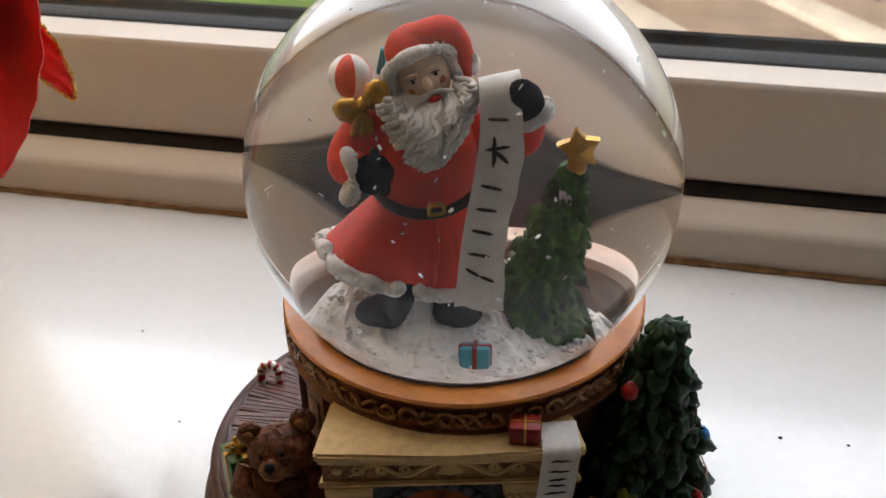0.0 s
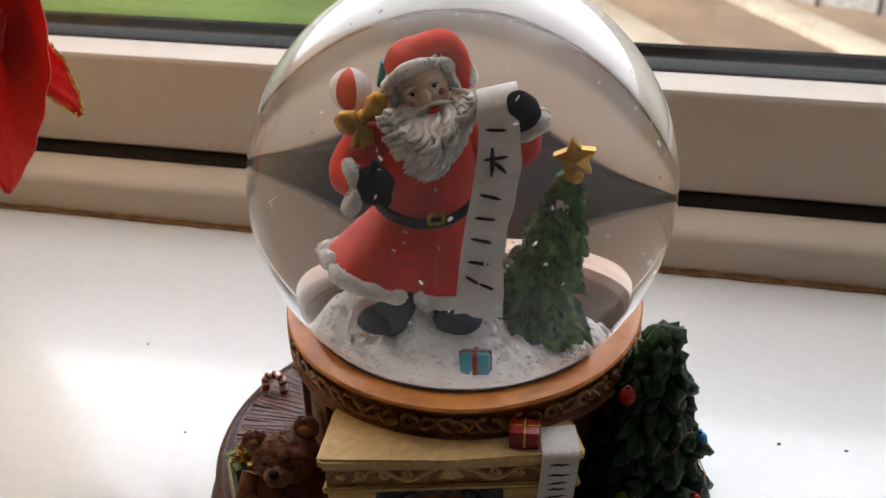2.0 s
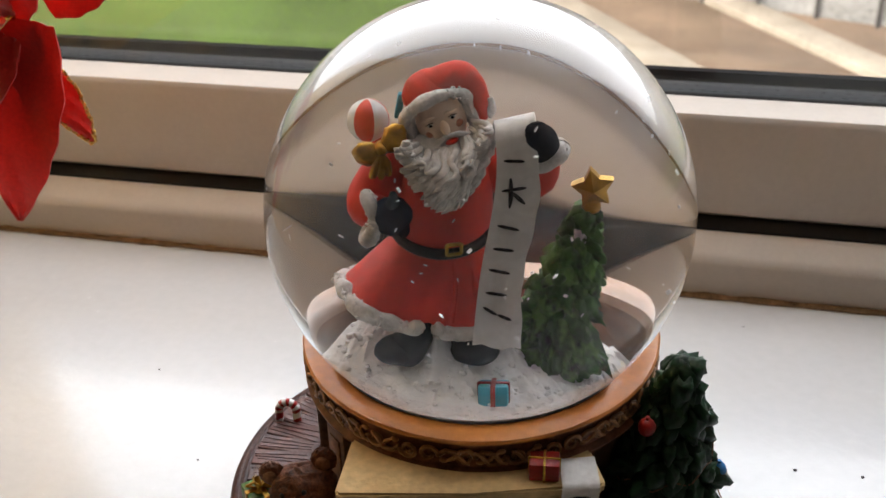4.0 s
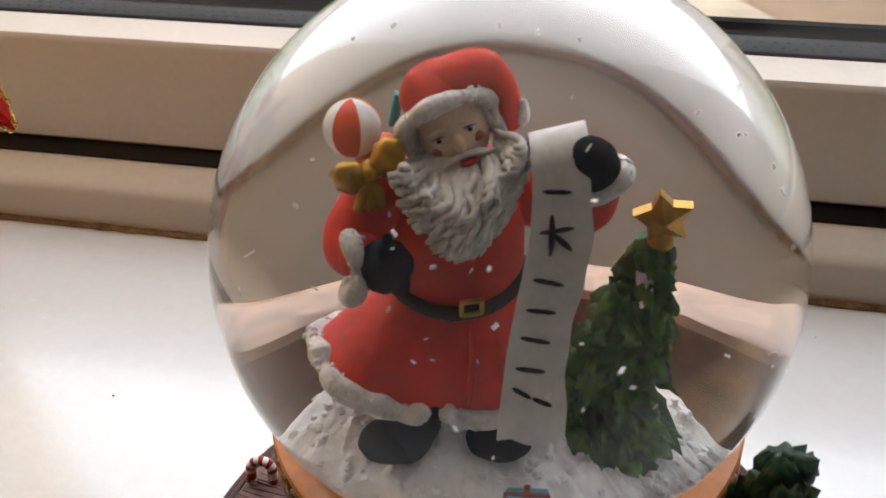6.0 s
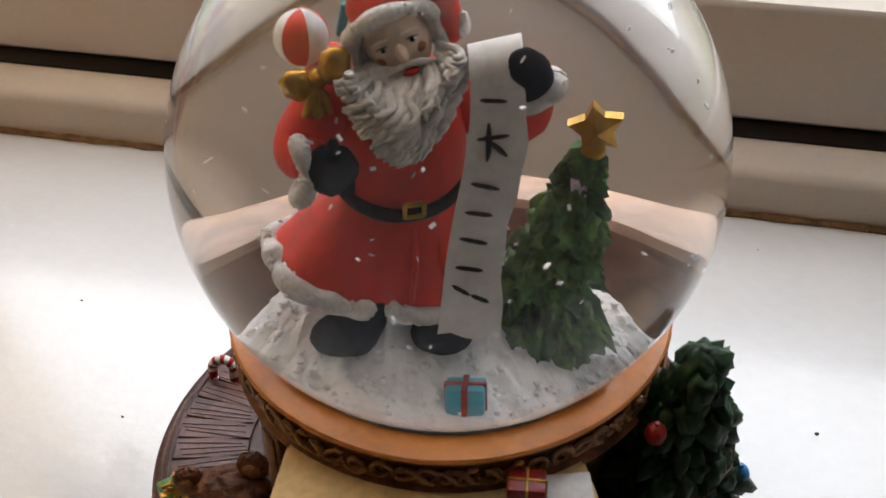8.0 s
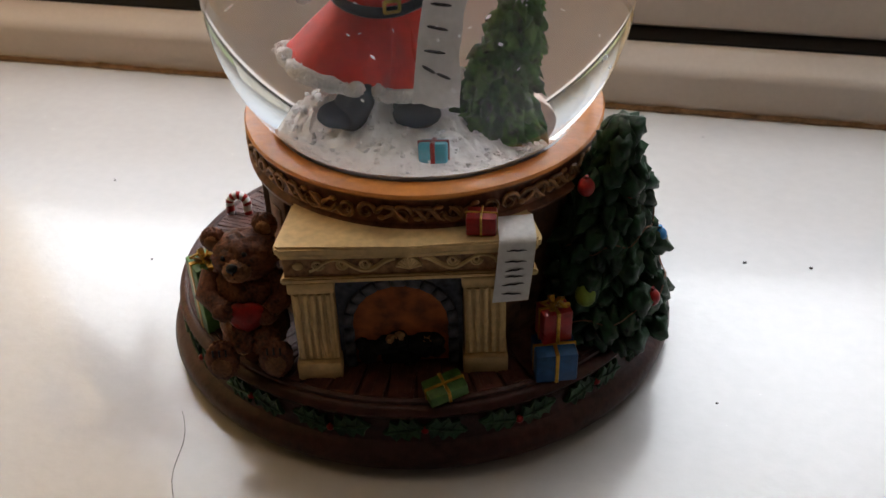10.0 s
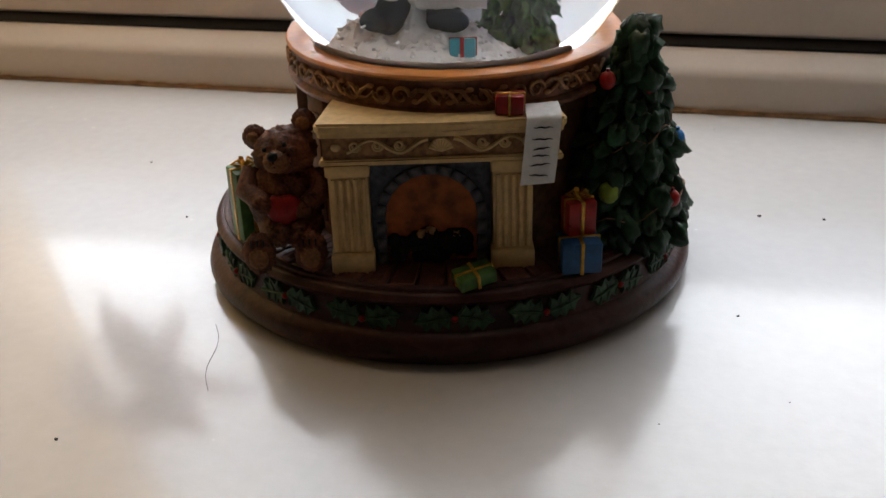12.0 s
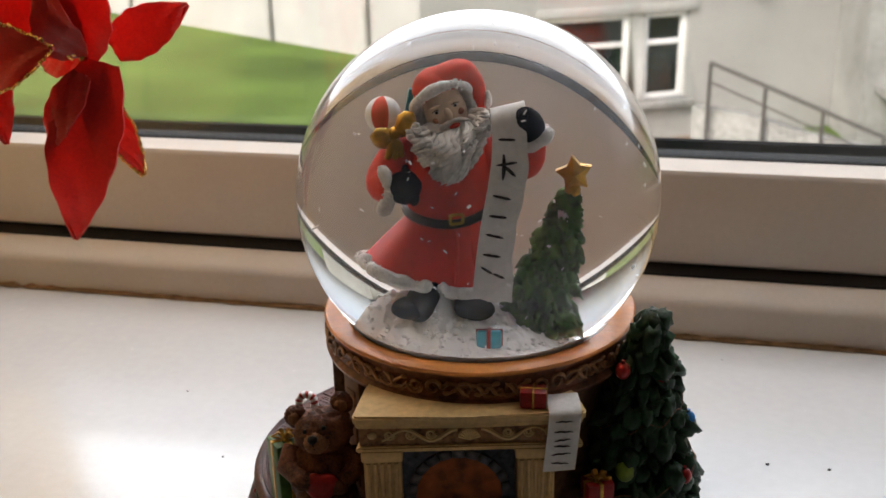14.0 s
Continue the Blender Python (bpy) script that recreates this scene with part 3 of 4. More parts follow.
for k in range(34):
    t = math.radians(k * 360 / 34)
    p = Vector((4.35 * math.cos(t), 4.35 * math.sin(t), 6.32)) * 0.01
    m = Matrix.Translation(p) @ R3(0, 0, math.degrees(t)) @ R3(0, 90, 0) @ R3(0, 0, 90) @ R3(0, 0, 180 * ((k // 2) % 2)) @ Matrix.Scale(1.12, 4)
    if k < 2:
        sc[k].matrix_basis = m
    else:
        again(sc[k % 2], m)

# fireplace
fire = new("fireplace")
fire.parent = globe
fire["label"] = "cream resin fireplace with fluted pilasters and a stone arch"
FX0, FX1, FY = -3.40, 2.45, -4.95
bm = B()
top = [(FX0 + 0.08, FY), (-0.47, FY - 0.10), (FX1 - 0.08, FY), (FX1, FY + 0.1), (FX1 - 0.32, -3.0), (FX0 + 0.32, -3.0), (FX0, FY + 0.1)]
prism(bm, top, 5.70, 5.95)
bmesh.ops.bevel(bm, geom=[e for e in bm.edges], offset=0.06, segments=2, affect="EDGES")
prism(bm, [(x * 0.975 - 0.012, y + 0.10) for x, y in top], 5.58, 5.72)
part("mantel_shelf", bm, "cream", fire)
bm = B()
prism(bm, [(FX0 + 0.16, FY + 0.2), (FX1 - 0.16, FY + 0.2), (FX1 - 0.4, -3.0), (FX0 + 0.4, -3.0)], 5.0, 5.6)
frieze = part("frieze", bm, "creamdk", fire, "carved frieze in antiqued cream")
bm = B()
prism(bm, [(FX0 + 0.06, FY + 0.10), (FX1 - 0.06, FY + 0.10), (FX1 - 0.36, -3.0), (FX0 + 0.36, -3.0)], 4.86, 5.02)
bmesh.ops.bevel(bm, geom=[e for e in bm.edges], offset=0.04, segments=2, affect="EDGES")
part("moulding", bm, "cream", fire)
bm = B()
FZ, FF = 5.31, FY + 0.19
for a in range(-4, 5):
    ang = radians(90 + a * 17)
    tube(bm, [(-0.47, FF, FZ - 0.16), (-0.47 + 0.3 * math.cos(ang), FF - 0.03, FZ - 0.16 + 0.34 * math.sin(ang))], [0.03, 0.055], 0, 6)
for s in (-1, 1):
    pts = [(-0.47 + s * (0.3 + 1.9 * u), FF - 0.01, FZ + 0.16 * math.cos(u * 9.0)) for u in [k / 24 for k in range(25)]]
    tube(bm, pts, [0.07 - 0.035 * k / 24 for k in range(25)], 0, 6)
    for u in (0.35, 0.62, 0.9):
        cx = -0.47 + s * (0.3 + 1.9 * u)
        tube(bm, [(cx + 0.14 * (1 - k / 22) * math.cos(k * 0.6), FF - 0.01, FZ + 0.02 - 0.14 * (1 - k / 22) * math.sin(k * 0.6)) for k in range(18)], 0.035, 0, 6)
    ell(bm, (-0.47 + s * 2.45, FF, FZ), (0.12, 0.06, 0.10), 0, seg=10, rings=6)
part("carving", bm, "cream", frieze, "raised leaf scrollwork")
for x0, x1 in ((-3.22, -2.17), (0.68, 1.74)):
    bm = B()
    cx, w = (x0 + x1) / 2, x1 - x0
    box(bm, (cx, -4.35, 2.28), (w, 1.1, 0.52), 0, 0.05)
    part("plinth", bm, "cream", fire)
    bm = B()
    box(bm, (cx, -4.35, 4.73), (w, 1.0, 0.3), 0, 0.04)
    part("capital", bm, "cream", fire)
    bm = B()
    box(bm, (cx, -4.25, 3.55), (w * 0.9, 0.96, 2.2), 0, 0.03)
    part("pilaster_shaft", bm, "cream", fire)
    for q in range(5):
        bm = B()
        tube(bm, [(cx + w * 0.17 * (q - 2), -4.74, 2.6), (cx + w * 0.17 * (q - 2), -4.74, 4.5)], 0.065, 0, 8)
        part("flute", bm, "cream", fire)
bm = B()
box(bm, (-0.75, -4.29, 3.5), (2.9, 0.2, 2.8))
part("fireback", bm, "ember", fire, "orange-brown painted glow")
bm = B()
n = 24
arch = [(-0.75 + 1.12 * math.cos(math.pi * k / n), 3.35 + 1.12 * math.sin(math.pi * k / n)) for k in range(n + 1)]
inner = [(0.37, 2.02)] + arch + [(-1.87, 2.02)]
outer = [(0.7, 2.02)]
for x, z in arch:
    c, d = (x + 0.75) / 1.12, (z - 3.35) / 1.12
    k = 1 / max(abs(c) / 1.45, d / 1.55)
    outer.append((-0.75 + k * c, 3.35 + k * d))
outer.append((-2.2, 2.02))
a, b, c = ([bm.verts.new((x, y, z)) for x, z in ring] for ring, y in ((inner, -4.44), (outer, -4.44), (inner, -4.1)))
for k in range(len(inner) - 1):
    bm.faces.new((a[k], a[k + 1], b[k + 1], b[k]))
    bm.faces.new((c[k], c[k + 1], a[k + 1], a[k]))
surround = part("surround", bm, "slate", fire, "blue-grey stone surround", smooth=False)
st = None
for k in range(17):
    if k < 3 or k > 13:
        s = -1 if k > 8 else 1
        p = Vector((-0.75 + s * 1.22, -4.47, 2.2 + 0.42 * (k if k < 3 else 16 - k)))
        ang = 0 if s > 0 else 180
    else:
        ang = (k - 2.5) / 11 * 180
        p = Vector((-0.75 + 1.22 * math.cos(radians(ang)), -4.47, 3.35 + 1.22 * math.sin(radians(ang))))
    m = Matrix.Translation(p * 0.01) @ R3(0, -ang, 0)
    if st is None:
        bm = B()
        box(bm, (0, 0, 0), (0.24, 0.16, 0.33), 0, 0.04)
        st = part("arch_stone", bm, "stone", surround, "rough grey arch stone")
        st.matrix_basis = m
    else:
        again(st, m)
for k in range(26):
    bm = B()
    ell(bm, (random.uniform(-1.7, 0.2), random.uniform(-4.5, -4.3), random.uniform(2.05, 2.78)), random.uniform(0.15, 0.28), 0, seg=8, rings=6, lump=0.3)
    part("coal", bm, "soot", fire)
for k in range(4):
    bm = B()
    y = -4.48 + 0.04 * k
    tube(bm, [(-1.6 + 0.2 * k, y, 2.5 + 0.1 * k), (-0.1 + 0.1 * k, y + 0.05, 2.62 + 0.06 * (k % 2))], 0.13, 0, 8)
    part("burnt_log", bm, "soot", fire, "black sooty log")
bm = B()
for x, z in ((-1.0, 2.88), (-0.15, 2.82), (-0.8, 2.95)):
    ell(bm, (x, -4.5, z), (0.13, 0.1, 0.12), 0, seg=8, rings=6, lump=0.5)
part("log_end", bm, "creamdk", fire)

# paper lists with pen strokes
def strokes(parent, place, rows):
    for u, v, w, tilt in rows:
        bm = B()
        pts = [place(u - w / 2 + w * q / 8, v + tilt * (q / 8 - 0.5) + 0.004 * math.sin(q * 1.7)) for q in range(9)]
        tube(bm, pts, [0.006, 0.012, 0.019, 0.02, 0.022, 0.018, 0.016, 0.011, 0.005], 0, 6)
        part("pen_stroke", bm, "black", parent)
def list_a(u, v):
    """The mantel's list: u across 0..1, v down 0..1."""
    if v < 0.28:
        q = v / 0.28
        y, z = -4.15 - 0.78 * q, 5.985 + 0.02 * math.sin(q * 3)
    elif v < 0.4:
        q = (v - 0.28) / 0.12
        y, z = -4.93 - 0.14 * math.sin(q * 1.4), 5.985 - 0.14 * q * q
    else:
        q = (v - 0.4) / 0.6
        y, z = -5.07 - 0.03 * math.sin(q * 4) - 0.03 * q, 5.845 - 1.5 * q
    return Vector((1.50 + 0.80 * u - 0.22 * max(0, v - 0.3), y, z + 0.05 * u))
bm = B()
sheet(bm, [[list_a(u / 4, v / 24) for u in range(5)] for v in range(25)], 0.05)
plist = part("paper_list", bm, "white", globe, "curled white list hanging over the mantel")
strokes(plist, lambda u, v: list_a(u, v) + Vector((0, -0.04, 0.01)), [(0.5, 0.44, 0.55, 0.01), (0.5, 0.55, 0.6, 0.012), (0.5, 0.64, 0.5, -0.01), (0.5, 0.71, 0.5, 0.01), (0.5, 0.80, 0.6, -0.008), (0.5, 0.91, 0.55, 0.02)])

# gifts
def gift(name, c, s, rot, m0, ribbon, label, bow=True, w=0.14):
    g = new(name)
    g.parent = globe
    g["label"] = label
    g.matrix_basis = Matrix.Translation(Vector(c) * 0.01) @ rot
    bm = B()
    box(bm, (0, 0, 0), s, 0, 0.05)
    part("box", bm, m0, g)
    bm = B()
    e = 0.035
    box(bm, (0, 0, 0), (w, s[1] + e, s[2] + e), 0, 0.012, None, 1)
    box(bm, (0, 0, 0), (s[0] + e + 0.006, w, s[2] + e + 0.006), 0, 0.012, None, 1)
    part("ribbon", bm, ribbon, g)
    if bow:
        bm = B()
        for k in range(5):
            a = 2 * math.pi * k / 5 + 0.4
            q = Vector((math.cos(a), math.sin(a), 0))
            k1 = 0.24 * min(1, s[0] / 0.8)
            tube(bm, [Vector((0, 0, s[2] / 2)), q * k1 * 0.7 + Vector((0, 0, s[2] / 2 + k1 * 0.9)), q * k1 * 1.3 + Vector((0, 0, s[2] / 2 + k1 * 0.5)), q * k1 * 0.5 + Vector((0, 0, s[2] / 2 + 0.02))], [0.05, 0.09, 0.09, 0.05], 0, 6, 0.5)
        part("bow", bm, ribbon, g)
    return g
gift("mantel_gift", (1.15, -4.56, 6.20), (0.66, 0.5, 0.46), R3(0, 0, -8), "foil", "gold", "small red gift with a gold cord on the mantel", False, 0.05)
gift("blue_gift", (2.82, -4.85, 2.42), (0.98, 0.85, 0.82), R3(0, 0, 4), "royal", "gold", "blue gift box with a gold ribbon", False, 0.09)
gift("red_gift", (2.82, -4.55, 3.28), (0.72, 0.6, 0.88), R3(0, 0, 14), "foil", "gold", "red gift box with a gold ribbon and bow", True, 0.09)
gift("green_gift", (0.22, -5.55, 2.24), (0.95, 0.62, 0.34), R3(6, -8, 20), "green", "gold", "green gift lying by the hearth with gold ends", False, 0.08)
gift("tall_gift", (-5.5, -2.55, 3.0), (0.78, 0.78, 1.98), R3(0, 0, 30), "green", "gold", "tall green gift with gold ribbon and bow behind the bear")

# teddy bear
K = dict(seg=36, rings=26, lump=0.17, freq=7.0)
bear = new("teddy_bear")
bear.parent = globe
bear["label"] = "brown teddy bear holding a red heart"
SIT = Matrix.Translation((-0.1, -0.05, -0.03))
neck = Vector((-4.4, -3.4, 4.5))
NOD = SIT @ Matrix.Translation(neck + Vector((0.24, -0.05, -0.04))) @ R3(-7, -8, -8) @ Matrix.Scale(1.05, 4) @ Matrix.Translation(-neck)
def bit(name, material, parent, m, *shapes, label=""):
    """One moulded piece of the bear out of overlapping ellipsoids and tubes."""
    bm = B()
    for sh in shapes:
        if isinstance(sh[0], list):
            tube(bm, *sh)
        else:
            c, r, *rot = sh
            ell(bm, c, r, 0, R3(*rot[0]) if rot else None, **K)
    bm.transform(m)
    return part(name, bm, material, parent, label, sharp=80)
head = bit("head", "bear", bear, NOD, ((-4.40, -3.40, 4.80), (0.76, 0.62, 0.60), (0, -8, 0)))
for x, z, y in ((-5.06, 5.22, -3.35), (-3.86, 5.42, -3.2)):
    bit("ear", "bear", head, NOD, ((x, y, z), (0.29, 0.18, 0.29)))
    bit("inner_ear", "muzzle", head, NOD, ((x, y - 0.14, z - 0.02), (0.17, 0.08, 0.17)), label="lighter inside of the ear")
bit("muzzle", "muzzle", head, NOD, ((-4.44, -3.92, 4.72), (0.33, 0.30, 0.27), (12, 0, 0)), label="lighter brown muzzle")
bit("nose", "black", head, NOD, ((-4.46, -4.16, 4.88), (0.13, 0.10, 0.11)), ([(-4.46, -4.2, 4.84), (-4.45, -4.19, 4.64)], 0.025, 0, 5), label="black nose")
for x, z in ((-4.70, 5.02), (-4.20, 5.08)):
    bit("eye", "black", head, NOD, ((x, -3.93, z), (0.06, 0.06, 0.06)), label="small black eye")
bit("body", "bear", bear, SIT, ((-4.3, -3.35, 3.55), (0.92, 0.85, 1.15)))
bit("leg", "bear", bear, SIT, ((-4.5, -3.95, 2.98), (0.42, 0.8, 0.40), (0, 0, 18)))
bit("leg", "bear", bear, SIT, ((-3.8, -3.95, 2.95), (0.42, 0.8, 0.40), (0, 0, -12)))
for x in (-4.88, -3.62):
    foot = bit("foot", "bear", bear, SIT, ((x, -4.62, 2.62), (0.40, 0.26, 0.52), (-8, 0, 0)))
    bit("sole", "muzzle", foot, SIT, ((x, -4.84, 2.58), (0.24, 0.07, 0.28), (-8, 0, 0)), label="lighter brown sole")
    for q in (-0.15, 0.0, 0.15):
        bit("toe_line", "black", foot, SIT, ([(x + q, -4.84, 2.9), (x + q, -4.80, 3.06)], 0.025, 0, 5))
bit("arm", "bear", bear, SIT, ([(-5.0, -3.4, 4.3), (-5.15, -3.75, 3.9), (-4.75, -4.15, 3.75)], [0.30, 0.32, 0.26], 0, 12), ((-4.72, -4.2, 3.74), (0.30, 0.25, 0.27)))
bit("arm", "bear", bear, SIT, ([(-3.55, -3.4, 4.2), (-3.4, -3.8, 3.8), (-3.75, -4.12, 3.62)], [0.28, 0.30, 0.24], 0, 12), ((-3.8, -4.15, 3.55), (0.28, 0.25, 0.25)))
bm = B()
ell(bm, (-4.25, -4.22, 3.62), (0.46, 0.22, 0.42), 0, None, 24, 16, fn=lambda p: Vector((p.x, p.y, p.z + 0.35 * abs(p.x) - 0.1)))
bm.transform(SIT)
part("heart", bm, "foil", bear, "padded red heart")

# candy canes on the plinth
bm = B()
pts = [(-0.32, 0, 0.0), (-0.32, 0, 0.2), (-0.32, 0, 0.4)] + [(-0.32 * math.cos(math.pi * k / 14), 0, 0.48 + 0.32 * math.sin(math.pi * k / 14)) for k in range(15)] + [(0.32, 0, 0.36), (0.33, 0, 0.2), (0.34, 0, 0.0)]
fine = [Vector(a).lerp(Vector(b), q / 3) for a, b in zip(pts, pts[1:]) for q in range(3)] + [Vector(pts[-1])]
tube(bm, fine, 0.15, 0, 12)
bm.faces.ensure_lookup_table()
for k, f in enumerate(bm.faces):
    f.material_index = int((k // 12 + (k % 12) * 0.35) % 9 > 4.6)
bmesh.ops.transform(bm, matrix=Matrix.Translation((-5.55, 2.25, 1.98)) @ R3(-10, 0, -8) @ Matrix.Scale(0.82, 4), verts=bm.verts)
part("candy_cane", bm, ["white", "foil"], globe, "red and white striped candy cane")

# trees: a cone of drooping clumps round a leaning core
def fir(bm, foot, tip, r0, rows, mi=0, snow=None, fat=1.0, seed=3, alt=None):
    rnd = random.Random(seed)
    foot, tip = Vector(foot), Vector(tip)
    tube(bm, [foot, foot.lerp(tip, 0.5), tip], [r0 * 0.78, r0 * 0.48, 0.1], mi, 12)
    for i in range(rows):
        u = i / (rows - 0.2)
        r = r0 * (1 - u) ** 0.8 + 0.12 * fat
        n = max(5, int(2 * math.pi * r / (0.42 * fat)))
        for k in range(n):
            a = 2 * math.pi * (k + 0.5 * (i % 2) + rnd.uniform(-0.3, 0.3)) / n
            c = foot.lerp(tip, min(1.0, 0.05 + 0.95 * u + rnd.uniform(-0.02, 0.02)))
            q = r * rnd.uniform(0.68, 1.0)
            L, W = 0.40 * fat * rnd.uniform(0.65, 1.3), 0.23 * fat * rnd.uniform(0.75, 1.5)
            ph = rnd.uniform(0, 9)
            def lobe(p, L=L, W=W, ph=ph):
                v = p.x / L
                k = (1.0 - 0.35 * max(0.0, v)) * (1 + 0.16 * math.sin(7 * p.y / W + ph))
                return Vector((p.x, p.y * k, p.z * k - 0.22 * L * v * v))
            m = snow[0] if snow and rnd.random() < snow[1](a) else (alt if alt and rnd.random() < 0.4 else mi)
            ell(bm, c + Vector((math.cos(a), math.sin(a), 0)) * q, (L, W, W * 0.95), m, R3(0, 0, math.degrees(a) + rnd.uniform(-22, 22)) @ R3(0, rnd.uniform(10, 50), 0), 12, 8, 0.75 if alt else 0.45, 3.2, lobe)
bm = B()
fir(bm, (4.2, -2.75, 2.0), (4.42, -2.82, 7.70), 1.50, 15, 0, None, 1.04)
tree = part("christmas_tree", bm, "pine", globe, "dark green resin christmas tree with baubles", sharp=120)
for name, c, r, mt in (("bauble", (5.42, -3.2, 4.66), 0.19, "ballblue"), ("bauble", (3.55, -3.55, 6.32), 0.2, "foil"), ("bauble", (3.62, -4.05, 3.62), 0.26, "lime"), ("bauble", (5.25, -3.85, 3.3), 0.2, "foil"), ("bauble", (4.6, -3.35, 6.0), 0.15, "foil")):
    bm = B()
    ell(bm, c, (r, r, r * 1.15), 0, seg=16, rings=10)
    tube(bm, [(c[0], c[1], c[2] + r), (c[0], c[1], c[2] + r * 1.45)], r * 0.25, 0, 6)
    part(name, bm, mt, tree)
bm = B()
pts = []
for k in range(140):
    u = k / 139
    a = -2.6 + u * 6.28 * 2.6
    r = 1.62 * (1 - u * 0.92) ** 0.85 * 0.96 + 0.10
    pts.append((4.25 + 0.15 * u + r * math.cos(a), -2.77 + r * math.sin(a), 2.7 + 4.7 * u - 0.12 * math.sin(k * 0.9)))
tube(bm, pts, 0.02, 0, 6)
part("garland", bm, "drum", tree, "thin coppery bead garland")

# ---- inside the dome ----
bm = B()
nr, na = 60, 180
rows = []
def reach(a):
    """How far the snow reaches from the middle: to the glass in front, a bank behind."""
    v = (-math.sin(a) - 0.25) / 0.5 if math.cos(a) > 0 else (-math.sin(a) + 0.25) / 0.6
    v = min(1.0, max(0.0, v))
    return 2.42 + 1.48 * v * v * (3 - 2 * v)
def ground_z(x, y):
    r = math.hypot(x, y)
    z = 6.98 + 0.90 * max(0.0, 1 - ((x + 0.5) ** 2 + (y + 0.2) ** 2) / 4.5) + 0.60 * math.exp(-(x + 0.78) ** 2 / 0.06 - (y + 0.75) ** 2 / 0.2) + 0.40 * max(0, 1 - ((x + 1.9) ** 2 + (y - 0.5) ** 2) / 1.3) - 0.16 * max(0, r - 2.0)
    return z + 0.12 * noise.noise((x * 2.3, y * 2.3, 0)) + 0.10 * noise.noise((x * 6, y * 6, 3)) + 0.05 * noise.noise((x * 14, y * 14, 7))
prev = [bm.verts.new((0, 0, ground_z(0, 0)))]
for i in range(1, nr + 1):
    ring = []
    for k in range(na):
        a = 2 * math.pi * k / na
        q = reach(a) * min(1.0, 1.08 * i / nr) * (1 + 0.04 * noise.noise((2 * math.cos(a), 2 * math.sin(a), 1)))
        x, y = q * math.cos(a), q * math.sin(a)
        low = GC - math.sqrt(24.6 - min(24.0, q * q))
        ring.append(bm.verts.new((x, y, max(low, ground_z(x, y) if i < nr - 2 else (6.5 if i < nr else 6.1)))))
    if i == 1:
        for k in range(na):
            bm.faces.new((prev[0], ring[k], ring[(k + 1) % na]))
    else:
        for k in range(na):
            bm.faces.new((prev[k], ring[k], ring[(k + 1) % na], prev[(k + 1) % na]))
    prev = ring
for k in range(1000):
    a = random.uniform(0, 6.28)
    r = 0.97 * reach(a) * math.sqrt(random.random())
    x, y = r * math.cos(a), r * math.sin(a)
    s = random.uniform(0.025, 0.075)
    ell(bm, (x, y, max(ground_z(x, y), GC - math.sqrt(24.6 - r * r)) + 0.01), (s, s, s * 0.7), 0, seg=6, rings=4, lump=0.4)
part("snow_ground", bm, "snow", globe, "lumpy glittering white snow")
bm = B()
for k in range(70):
    while True:
        p = Vector((random.uniform(-4.4, 4.4), random.uniform(-4.4, 2.0), random.uniform(-2.4, 4.4)))
        if p.length < 4.5:
            break
    s = random.uniform(0.03, 0.075)
    box(bm, p + Vector((0, 0, GC)), (s * 1.6, s, s * 0.3), 0, 0.0, R3(random.uniform(0, 180), random.uniform(0, 180), random.uniform(0, 180)))
tagged(part("snowflakes", bm, "snow", globe, smooth=False), "loose white plastic flakes afloat in the water", kind="stuff")

bm = B()
fir(bm, (1.02, 0.05, 7.15), (1.93, 0.0, 10.15), 0.66, 16, 0, (1, lambda a: 0.06 if math.cos(a - 3.4) > 0.3 else 0.01), 0.60, 5, 2)
itree = part("small_tree", bm, ["pine2", "fur", "pine3"], globe, "green resin tree dusted with snow", sharp=120)
bm = B()
pts = []
for k in range(10):
    a = math.pi / 2 + k * math.pi / 5
    r = 0.39 if k % 2 == 0 else 0.225
    pts.append((r * math.cos(a), r * math.sin(a)))
for z in (-1, 1):
    c = bm.verts.new((0, 0, 0.22 * z))
    ring = [bm.verts.new((x, y, 0.08 * z)) for x, y in pts]
    for k in range(10):
        bm.faces.new((c, ring[k], ring[(k + 1) % 10]))
    if z < 0:
        low = ring
for k in range(10):
    bm.faces.new((low[k], low[(k + 1) % 10], ring[(k + 1) % 10], ring[k]))
ell(bm, (-0.08, -0.35, 0), (0.17, 0.17, 0.15), 0, seg=10, rings=8)
bmesh.ops.transform(bm, matrix=Matrix.Translation((1.97, -0.08, 10.48)) @ R3(90, 0, 0) @ R3(0, 0, 6), verts=bm.verts)
part("star", bm, "gold", itree, "gold five-pointed star")

gift("inner_gift", (0.14, -1.85, 7.36), (0.54, 0.44, 0.46), R3(0, 0, -6), "blue", "foil", "turquoise gift with a red ribbon in the snow", False, 0.09)

